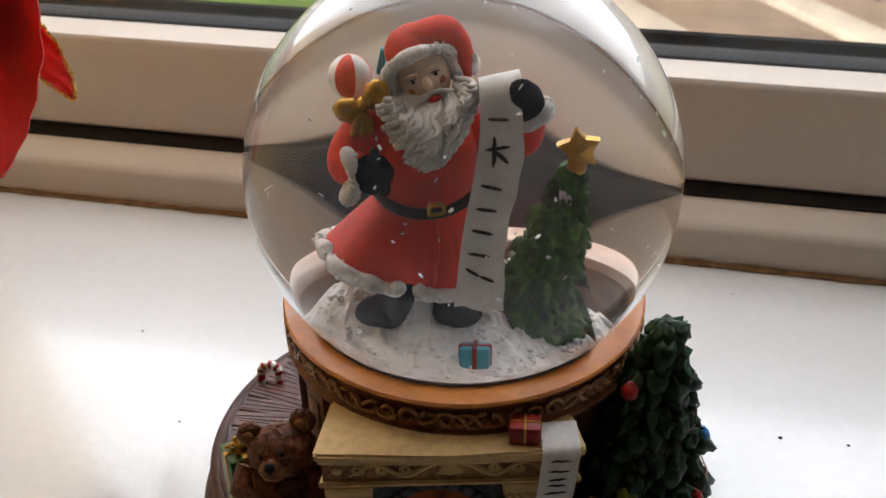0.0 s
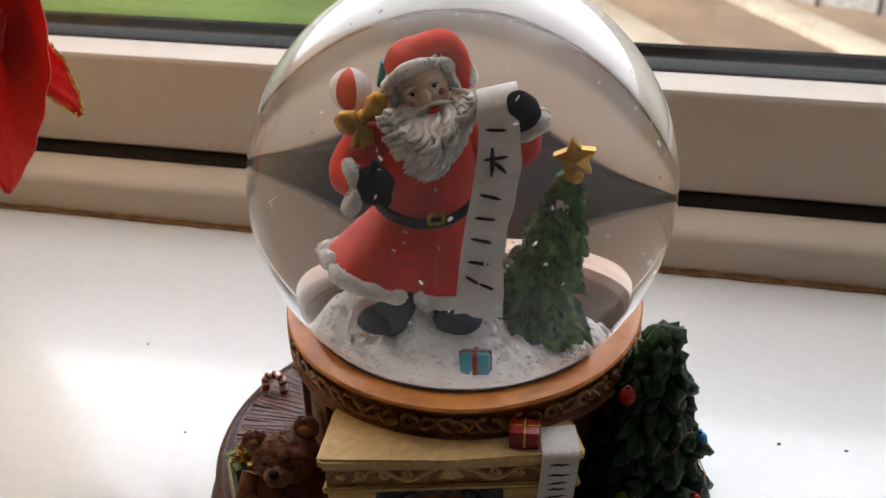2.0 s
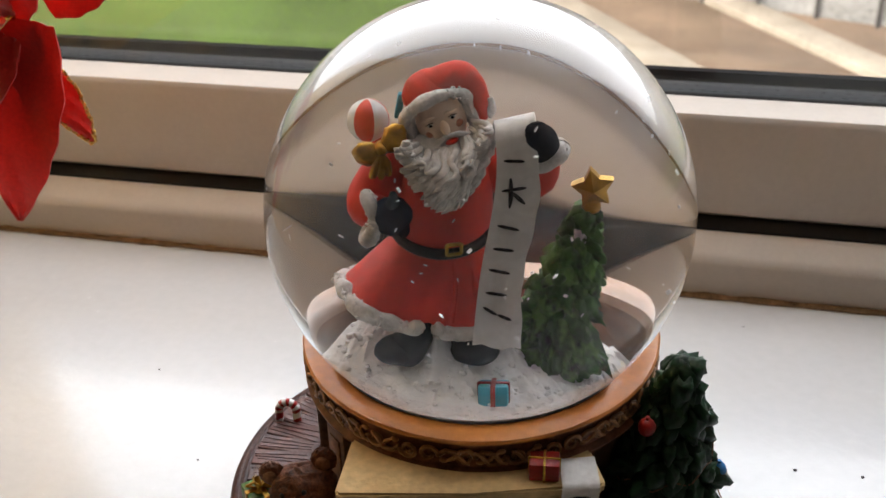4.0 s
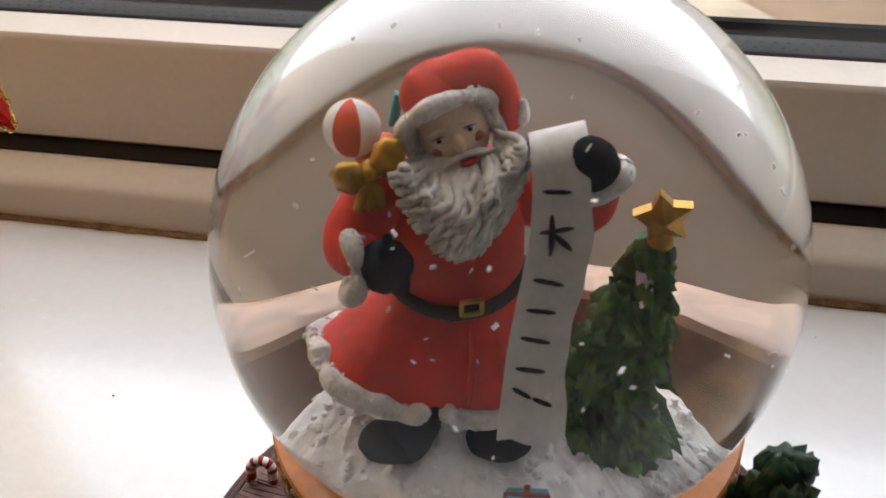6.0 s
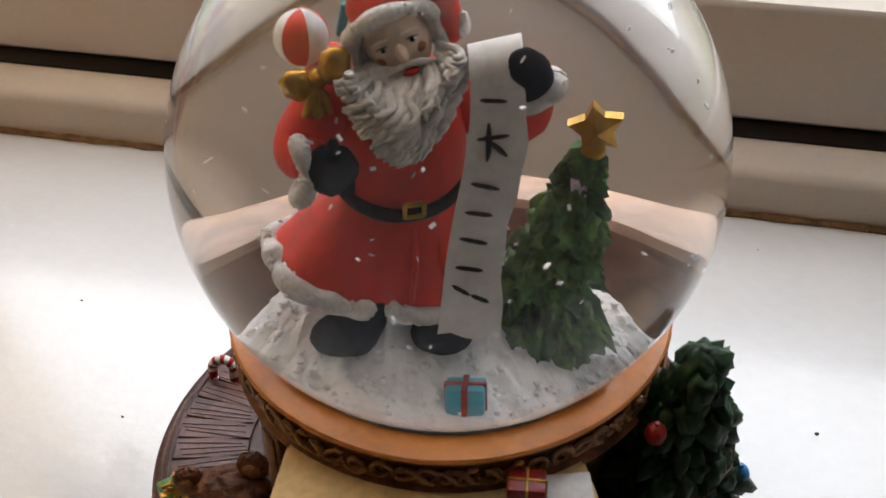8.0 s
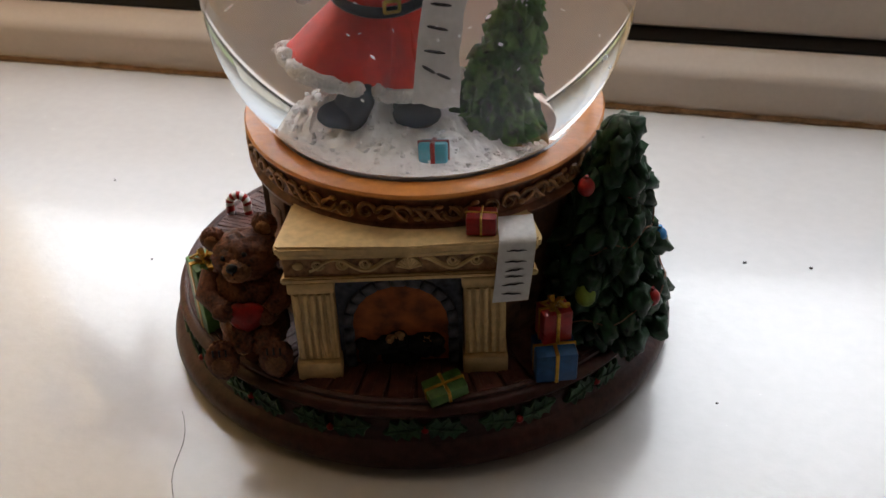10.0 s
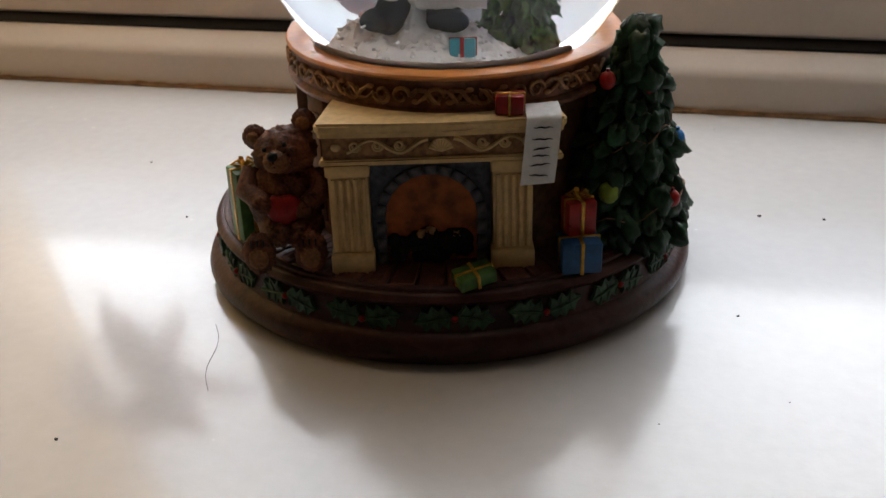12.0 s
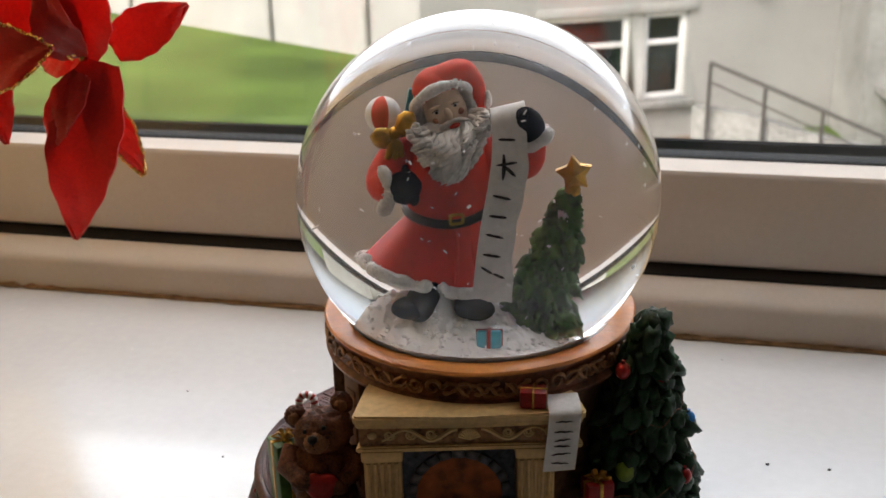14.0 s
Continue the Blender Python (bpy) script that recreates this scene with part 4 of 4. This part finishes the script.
# figurine: one mesh, colours by face
FM = ["red", "fur", "navy", "skin", "beard", "black", "gold", "white", "blush", "blue"]
RED, FUR, NAVY, SKIN, BEARD, BLACK, GOLD, WHITE, BLUSH, BLUE = range(10)
bm = B()
rnd = random.Random(11)
def fur_line(pts, r):
    """A fluffy trim along points: an uneven roll with short tufts."""
    p, _ = curve(pts, r, 4)
    tube(bm, p, [r * (0.80 + 0.42 * noise.noise(q * 4.0)) for q in p], FUR, 10)
    for q in (p[0], p[-1]):
        ell(bm, q, r * 0.8, FUR, seg=10, rings=7, lump=0.25, freq=3)
    for a, b in zip(p, p[1:]):
        for i in range(max(1, int((b - a).length / (r * 0.11)))):
            o = Vector((rnd.uniform(-1, 1), rnd.uniform(-1, 1), rnd.uniform(-1, 1))).normalized()
            c = a.lerp(b, rnd.random()) + o * r * rnd.uniform(0.62, 0.86)
            ell(bm, c, (r * rnd.uniform(0.12, 0.28), r * rnd.uniform(0.16, 0.34), r * rnd.uniform(0.25, 0.52)), FUR, R3(rnd.uniform(0, 180), rnd.uniform(0, 180), 0), 6, 5, 0.4, 3)
# coat: torso and flaring skirt
def lift(t):
    """How much the hem is swept up on the windward side and at the front slit."""
    d = (t - radians(254) + math.pi) % (2 * math.pi) - math.pi
    return 0.50 * max(0.0, math.cos(t - radians(186))) ** 2 + 0.22 * math.exp(-(d / 0.13) ** 2)
def torso(t, z):
    u = (z - 8.25) / 3.1
    k = 1.0 + 0.03 * math.sin(5 * t + 1.0) * max(0, 1 - u * 1.6)
    if z < 9.7:
        k += 0.58 * max(0.0, math.cos(t - radians(192))) ** 2 * ((9.7 - z) / 1.4) ** 0.7 + 0.025 * math.sin(9 * t) * (9.7 - z)
    return k
before = len(bm.verts)
lathe(bm, [(0.75, 8.35), (1.14, 8.28), (1.12, 8.45), (1.09, 8.65), (1.06, 8.85), (1.02, 9.05), (0.97, 9.25), (0.90, 9.45), (0.84, 9.62), (0.82, 9.8), (0.86, 10.2), (0.86, 10.7), (0.78, 11.15), (0.55, 11.5), (0.2, 11.6)], 96, RED, 1.0, 0.95, (-0.62, -0.12), torso)
bm.verts.ensure_lookup_table()
for v in list(bm.verts)[before:]:
    if v.co.z < 9.7:
        v.co.z += lift(math.atan2((v.co.y + 0.12) / 0.95, v.co.x + 0.62)) * ((9.7 - v.co.z) / 1.4) ** 1.5
hem = []
for k in range(61):
    t = radians(261 + 346 * k / 60)
    q = 1.13 * torso(t, 8.3)
    hem.append((-0.62 + q * math.cos(t), -0.12 + 0.95 * q * math.sin(t), 8.28 + lift(t)))
fur_line(hem, 0.165)
fur_line([hem[42], Vector(hem[41]) + Vector((-0.06, -0.03, 0.12)), Vector(hem[40]) + Vector((0.02, 0.0, 0.28)), Vector(hem[38]) + Vector((0.2, 0.0, 0.36))], 0.17)
for x0, x1, z0, z1 in ((-1.25, -1.75, 9.55, 8.75), (-0.95, -1.28, 9.5, 8.5), (-0.2, 0.05, 9.5, 8.5)):
    y0, y1 = -0.12 - 0.80 * math.sqrt(max(0.05, 1 - ((x0 + 0.62) / 0.95) ** 2)), -0.12 - 1.03 * math.sqrt(max(0.05, 1 - ((x1 + 0.62) / 1.45) ** 2))
    tube(bm, *curve([(x0, y0, z0), ((x0 + x1) / 2 - 0.04, (y0 + y1) / 2 - 0.03, (z0 + z1) / 2), (x1, y1, z1)], [0.02, 0.09, 0.10]), RED, 8)
tube(bm, [(-0.5, -1.0, 9.6), (-0.48, -1.14, 9.1), (-0.55, -1.2, 8.5)], [0.03, 0.05, 0.04], RED, 6)
# belt and buckle
belt = [(-0.62 + 0.845 * math.cos(t), -0.12 + 0.82 * math.sin(t), 9.84 + 0.03 * math.cos(t + 0.3) - 0.13 * max(0.0, -math.sin(t)) ** 2) for t in [2 * math.pi * k / 40 for k in range(41)]]
tube(bm, belt, 0.10, BLACK, 8)
for s in (((-0.62, -1.02, 9.80), (-0.36, -1.02, 9.83)), ((-0.62, -1.02, 10.0), (-0.36, -1.02, 10.02)), ((-0.62, -1.02, 9.80), (-0.62, -1.02, 10.0)), ((-0.36, -1.02, 9.83), (-0.36, -1.02, 10.02))):
    tube(bm, [Vector(s[0]) - Vector((0, 0, 0.06)), Vector(s[1]) - Vector((0, 0, 0.06))], 0.035, GOLD, 6)
# legs and boots
limb(bm, [(-1.02, -1.04, 8.50), (-1.18, -1.04, 8.22), (-1.30, -1.0, 7.96)], [0.24, 0.33, 0.34], NAVY)
ell(bm, (-1.50, -1.02, 7.93), (0.40, 0.37, 0.25), NAVY, R3(0, -6, 18), lump=0.1)
tube(bm, [(-0.2, -0.5, 8.45), (-0.2, -0.72, 8.1), (-0.2, -0.85, 7.8)], [0.34, 0.34, 0.36], NAVY, 14)
ell(bm, (-0.14, -0.98, 7.88), (0.43, 0.42, 0.25), NAVY, R3(0, 0, -16), lump=0.08)
# right arm on the belt side with dark mitten
limb(bm, [(-1.2, 0.0, 11.15), (-1.6, -0.1, 10.95), (-1.88, -0.25, 10.65), (-1.98, -0.45, 10.48), (-1.88, -0.70, 10.50)], [0.36, 0.42, 0.40, 0.37, 0.32], RED, 16)
fur_line([(-2.04 + 0.12 * math.cos(t) ** 2, -0.94 + 0.22 * math.cos(t), 10.50 + 0.42 * math.sin(t)) for t in [2 * math.pi * k / 16 for k in range(17)]], 0.165)
ell(bm, (-1.60, -1.10, 10.60), (0.38, 0.29, 0.36), NAVY, R3(0, 14, 0), lump=0.12)
limb(bm, [(-1.62, -1.16, 10.82), (-1.58, -1.20, 10.96), (-1.58, -1.18, 11.07)], [0.15, 0.12, 0.08], NAVY)
for x, z, tilt in ((-1.86, 10.36, 20), (-1.72, 10.22, 10), (-1.52, 10.18, 0)):
    ell(bm, (x + 0.12, -1.24, z + 0.22), (0.12, 0.10, 0.17), NAVY, R3(0, tilt, 0), 12, 8)
# left arm raised to the list
limb(bm, [(-0.05, 0.1, 11.05), (0.5, 0.0, 10.75), (0.98, -0.26, 10.80), (1.14, -0.5, 11.25)], [0.42, 0.38, 0.34, 0.28], RED, 14)
fur_line([(1.20 + 0.22 * math.cos(t), -0.60 + 0.20 * math.sin(t), 11.42 + 0.14 * math.cos(t)) for t in [2 * math.pi * k / 14 for k in range(15)]], 0.19)
ell(bm, (1.06, -0.74, 11.79), (0.33, 0.25, 0.45), NAVY, R3(0, -26, 0), lump=0.08)
# head, hat (the face looks down and leans)
HC = Vector((-0.66, 0.02, 11.92))
HT = Matrix.Translation(HC) @ R3(0, -20, 0) @ R3(-4, 0, 6)
def at(x, y, z):
    return HT @ Vector((x, y, z))
HR = R3(0, -20, 0) @ R3(-4, 0, 6)
ell(bm, at(0, 0, 0), (0.46, 0.46, 0.56), SKIN, HR)
ell(bm, at(0.02, -0.45, 0.0), (0.085, 0.12, 0.15), SKIN, HR, seg=14, rings=10)
for x in (-0.2, 0.22):
    ell(bm, at(x * 1.2, -0.335, -0.06), (0.10, 0.06, 0.075), BLUSH, HR, seg=14, rings=10)
    ell(bm, at(x, -0.385, 0.115), (0.062, 0.045, 0.03), WHITE, HR, seg=12, rings=8)
    ell(bm, at(x, -0.417, 0.115), (0.036, 0.02, 0.03), BLACK, HR, seg=10, rings=6)
    tube(bm, [at(x - 0.10, -0.40, 0.145), at(x, -0.435, 0.175), at(x + 0.10, -0.40, 0.145)], [0.005, 0.011, 0.005], BLACK, 6)
    tube(bm, [at(x - 0.13, -0.385, 0.23), at(x, -0.44, 0.27), at(x + 0.13, -0.385, 0.23)], [0.015, 0.035, 0.015], SKIN, 6)
ell(bm, at(0.05, -0.50, -0.275), (0.125, 0.07, 0.055), RED, HR, seg=12, rings=8)
ell(bm, at(-0.02, 0.16, 0.47), (0.48, 0.43, 0.44), RED, HR, 28, 18, lump=0.05)
limb(bm, [at(0.0, 0.14, 0.58), (-0.36, 0.2, 12.68), (-0.12, 0.16, 12.50), (0.02, 0.08, 12.22), (0.06, 0.0, 11.98)], [0.32, 0.29, 0.25, 0.20, 0.14], RED, 16)
ell(bm, (0.22, 0.02, 12.10), (0.10, 0.12, 0.2), FUR, lump=0.3)
fur_line([at(0.60 * math.cos(t), -0.06 - 0.34 * math.sin(t), 0.20 + 0.42 * math.sin(t)) for t in [math.pi * k / 22 for k in range(23)]], 0.14)
# beard and hair: wavy tapering locks in layers
for k in range(230):
    u = rnd.uniform(-1, 1)
    lay = (k % 5) / 4
    a = u * 1.45
    start = at(0.50 * math.sin(a), -0.12 - 0.34 * math.cos(a) - 0.05 * lay, -0.27 - 0.05 * math.cos(a) - 0.32 * lay * (1 - 0.6 * abs(u)) + 0.35 * max(0, abs(u) - 0.6))
    base_z = 10.62 + 0.95 * abs(u) ** 1.9
    end = Vector((-0.66 + 0.80 * u, -0.62 - 0.40 * (1 - u * u) - 0.10 * (1 - lay), base_z + rnd.uniform(0, 0.75) * (1 - lay) + 0.05 * rnd.random()))
    ph, amp = rnd.uniform(0, 6.28), rnd.uniform(0.055, 0.105)
    pts = []
    for i in range(13):
        v = i / 12
        bulge = -0.24 * math.sin(v * math.pi * 0.9) * (1 - 0.5 * abs(u))
        pts.append(start.lerp(end, v) + Vector((amp * math.sin(v * 10 + ph) * (0.35 + 0.65 * v) + 0.14 * u * math.sin(v * math.pi), bulge + 0.05 * math.cos(v * 10 + ph), 0)))
    tube(bm, pts, [0.03, 0.045, 0.058, 0.066, 0.07, 0.07, 0.068, 0.064, 0.06, 0.054, 0.045, 0.03, 0.008], BEARD, 7)
ell(bm, (-0.66, -0.22, 11.25), (0.74, 0.44, 0.55), BEARD, lump=0.1)
for s in (-1, 1):
    tube(bm, [at(0.02, -0.50, -0.14), at(0.02 + s * 0.2, -0.50, -0.19), at(0.02 + s * 0.42, -0.36, -0.34)], [0.035, 0.055, 0.012], BEARD, 8)
    for q in range(5):
        z0 = 0.22 - 0.14 * q
        tube(bm, [at(s * 0.46, 0.0, z0), at(s * 0.60, -0.12, z0 - 0.12), at(s * (0.56 + 0.06 * (q % 2)), -0.2, z0 - 0.32)], [0.09, 0.10, 0.02], BEARD, 7)
# sack of toys behind the shoulder
ell(bm, (-1.45, 0.5, 10.9), (0.45, 0.42, 0.58), RED, lump=0.12)
before = len(bm.faces)
ell(bm, (-1.90, 0.45, 11.68), (0.38, 0.38, 0.38), WHITE, R3(-18, 14, 40), seg=24, rings=14)
bm.faces.ensure_lookup_table()
for k, f in enumerate(list(bm.faces)[before:]):
    f.material_index = RED if (k // 14 // 4) % 2 else WHITE
for x, z, sx, sz, tilt in ((-1.93, 11.20, 0.25, 0.20, 25), (-1.45, 11.50, 0.21, 0.27, 20), (-1.68, 11.30, 0.12, 0.13, 0)):
    ell(bm, (x - 0.06, -0.34, z + 0.26), (sx * 1.1, 0.17, sz * 1.1), GOLD, R3(0, tilt, 0), seg=14, rings=10, lump=0.22, freq=3.0)
for x1, z1 in ((-1.86, 10.86), (-1.56, 10.90), (-1.70, 10.80)):
    tube(bm, [(-1.76, -0.38, 11.50), ((x1 - 1.76) / 2, -0.48, 11.32), (x1 - 0.04, -0.44, z1 + 0.18)], [0.06, 0.10, 0.07], GOLD, 8)
box(bm, (-1.36, 0.3, 12.05), (0.12, 0.12, 0.5), BLUE, 0.02, R3(0, 8, 0))
# long list, rolled over at the top
def list_b(u, v):
    x0 = 0.25 - 0.60 * max(0, v - 0.12) ** 1.5 + 0.04 * math.sin(v * 7)
    if v < 0.12:
        a = -0.9 + (math.pi + 0.9) * v / 0.12
        return Vector((x0 + 0.72 * u, -0.56 + 0.34 * math.cos(a), 11.76 + 0.31 * math.sin(a) + 0.16 * u))
    q = (v - 0.12) / 0.88
    w = 0.72 + 0.12 * q + 0.07 * math.sin(q * 7.5 - 0.6) * (1 - 0.5 * q) + 0.015 * math.sin(q * 31)
    return Vector((x0 + w * u, -0.90 - 0.07 * math.sin(q * 6) - 0.75 * q, 11.76 - 3.50 * q + 0.16 * u * (1 - q) - 0.12 * u * q + (0.04 * math.sin(u * 9) if q > 0.98 else 0.0)))
sheet(bm, [[list_b(u / 5, v) for u in range(6)] for v in [0.12 * k / 14 for k in range(14)] + [0.12 + 0.88 * k / 30 for k in range(31)]], 0.06, WHITE)
for u, v, w, tl in ((0.42, 0.18, 0.5, 0.02), (0.42, 0.47, 0.5, 0.03), (0.42, 0.57, 0.5, 0.015), (0.42, 0.67, 0.5, 0.02), (0.42, 0.77, 0.5, 0.01), (0.3, 0.845, 0.3, 0.03), (0.62, 0.87, 0.3, 0.02), (0.42, 0.30, 0.55, 0.0)):
    tube(bm, [list_b(u - w / 2 + w * q / 6, v + tl * (q / 6 - 0.5)) + Vector((0, -0.045, 0)) for q in range(7)], [0.012, 0.03, 0.035, 0.03, 0.035, 0.03, 0.012], BLACK, 6)
for (u0, v0), (u1, v1) in (((0.34, 0.25), (0.36, 0.38)), ((0.36, 0.31), (0.68, 0.37))):
    tube(bm, [list_b(u0 + (u1 - u0) * q / 4, v0 + (v1 - v0) * q / 4) + Vector((0, -0.045, 0)) for q in range(5)], [0.02, 0.04, 0.045, 0.04, 0.015], BLACK, 6)
part("figurine", bm, FM, globe, "painted resin figurine in a red fur-trimmed coat reading a list", sharp=65)

# ---- red artificial flower beside the globe ----
flower = group("artificial_flower", "drooping red fabric flower with gold glitter edging", "flower")
def petal(base_p, tip_p, width, curl, twist=0.0, gold=False):
    a, b = Vector(base_p), Vector(tip_p)
    d = (b - a)
    side = d.cross(Vector((0.2, -1, 0.15))).normalized()
    out = side.cross(d).normalized()
    rows = []
    for i in range(25):
        v = i / 24
        w = width * (math.sin(math.pi * min(1, 0.10 + 0.9 * v) ** 0.85) ** 0.8 if v < 1 else 0) * (1 + 0.035 * math.sin(i * 1.3 + width * 9))
        w = max(w, 0.05)
        tw = twist * v
        s = side * math.cos(tw) + out * math.sin(tw)
        o = out * math.cos(tw) - side * math.sin(tw)
        c = a + d * v + out * curl * math.sin(math.pi * v)
        rows.append([c + s * w * (j / 3 - 1) + o * (0.16 * w * abs(j / 3 - 1) + 0.06 * math.sin(i * 0.65 + j * 1.9)) for j in range(7)])
    bm = B()
    sheet(bm, rows, 0.06)
    p = part("petal", bm, "petal", flower)
    if gold:
        bm = B()
        for j in (0, 6):
            for i in range(len(rows) - 1):
                for q in range(4):
                    c = rows[i][j].lerp(rows[i + 1][j], q / 4) + Vector((0.03 * math.sin(i * 7.1 + q * 2.3), -0.03, 0.03 * math.cos(i * 5.3 + q * 3.1)))
                    ell(bm, c, 0.045 + 0.02 * math.sin(i * 3.7 + q * 1.9), 0, seg=6, rings=4, lump=0.4)
        part("glitter_edge", bm, "goldm", p, "gold glitter edging")
HUB = Vector((-14.3, 4.3, 12.9))
petal(HUB + Vector((0.8, -0.3, -0.2)), (-14.95, 3.1, 6.65), 1.22, 0.6, 0.1)
petal((-14.0, 3.5, 12.4), (-15.3, 3.0, 9.8), 0.62, 0.45, -0.5)
petal(HUB + Vector((0.4, -0.2, -0.3)), (-13.5, 3.7, 9.6), 0.62, 0.35, 0.4)
petal((-13.75, 4.6, 11.2), (-13.25, 5.25, 8.43), 0.48, 0.25, 0.4, True)
petal(HUB + Vector((0.9, 0.3, 0.1)), (-11.0, 5.6, 14.4), 0.82, 0.3, -0.3)
petal((-18.2, 2.3, 12.7), (-13.9, 2.0, 13.5), 1.25, 0.3, 0.2, True)
petal((-16.9, 2.7, 13.2), (-16.5, 2.4, 10.2), 0.72, 0.3, 0.3)
petal(HUB + Vector((-0.2, -0.3, 0.2)), (-15.9, 2.8, 16.6), 1.2, 0.5, 0.2)
petal(HUB + Vector((0.2, -0.4, 0.0)), (-13.0, 3.4, 16.4), 1.0, 0.4, -0.2)
petal(HUB + Vector((0.0, -0.6, 0.0)), (-14.4, 2.6, 15.6), 0.8, 0.5, 0.3)
petal(HUB + Vector((-0.4, 0.3, 0.0)), (-16.6, 5.2, 12.3), 0.6, 0.3, 0.0)
bm = B()
tube(bm, [HUB + Vector((0, 0, -0.3)), HUB + Vector((-1.5, 1.5, 2.0)), (-21, 7, 14.5), (-26, 6, 11), (-28, 4, 4), (-28.5, 3, 0.1)], 0.16, 0, 8)
part("stem", bm, "stem", flower, "wrapped wire stem")
bm = B()
for k in range(7):
    ell(bm, HUB + Vector((0.25 * math.cos(k), 0.25 * math.sin(k) - 0.5, 0.1 * (k % 3))), 0.14, 0, seg=8, rings=6)
part("flower_centre", bm, "goldm", flower)

# dust specks and a hair on the sill
for x, y, r in [(-9.1, 0.79, 0.06), (8.75, 3.82, 0.09), (10.67, 3.89, 0.08), (7.96, -2.36, 0.06), (-12.37, 4.82, 0.06), (-7.0, -10.41, 0.075), (6.13, -7.37, 0.03), (9.01, -6.01, 0.03), (7.41, 11.17, 0.04)]:
    bm = B()
    ell(bm, (0, 0, 0), (r * 0.7, r * 0.5, r * 0.4), 0, seg=8, rings=6, lump=0.5)
    o = tagged(part("dust_speck", bm, "speck"), "tiny dark speck of dust on the sill", "dust speck", "dust specks")
    o.location = (x * 0.01, y * 0.01, r * 0.003)
bm = B()
tube(bm, [(-5.45 + 1.05 * k / 9 + 0.12 * math.sin(k * 0.7), -5.2 - 0.316 * k, 0.012) for k in range(10)], 0.007, 0, 5)
tagged(part("stray_hair", bm, "speck"), "fine stray hair lying on the sill", "hair")
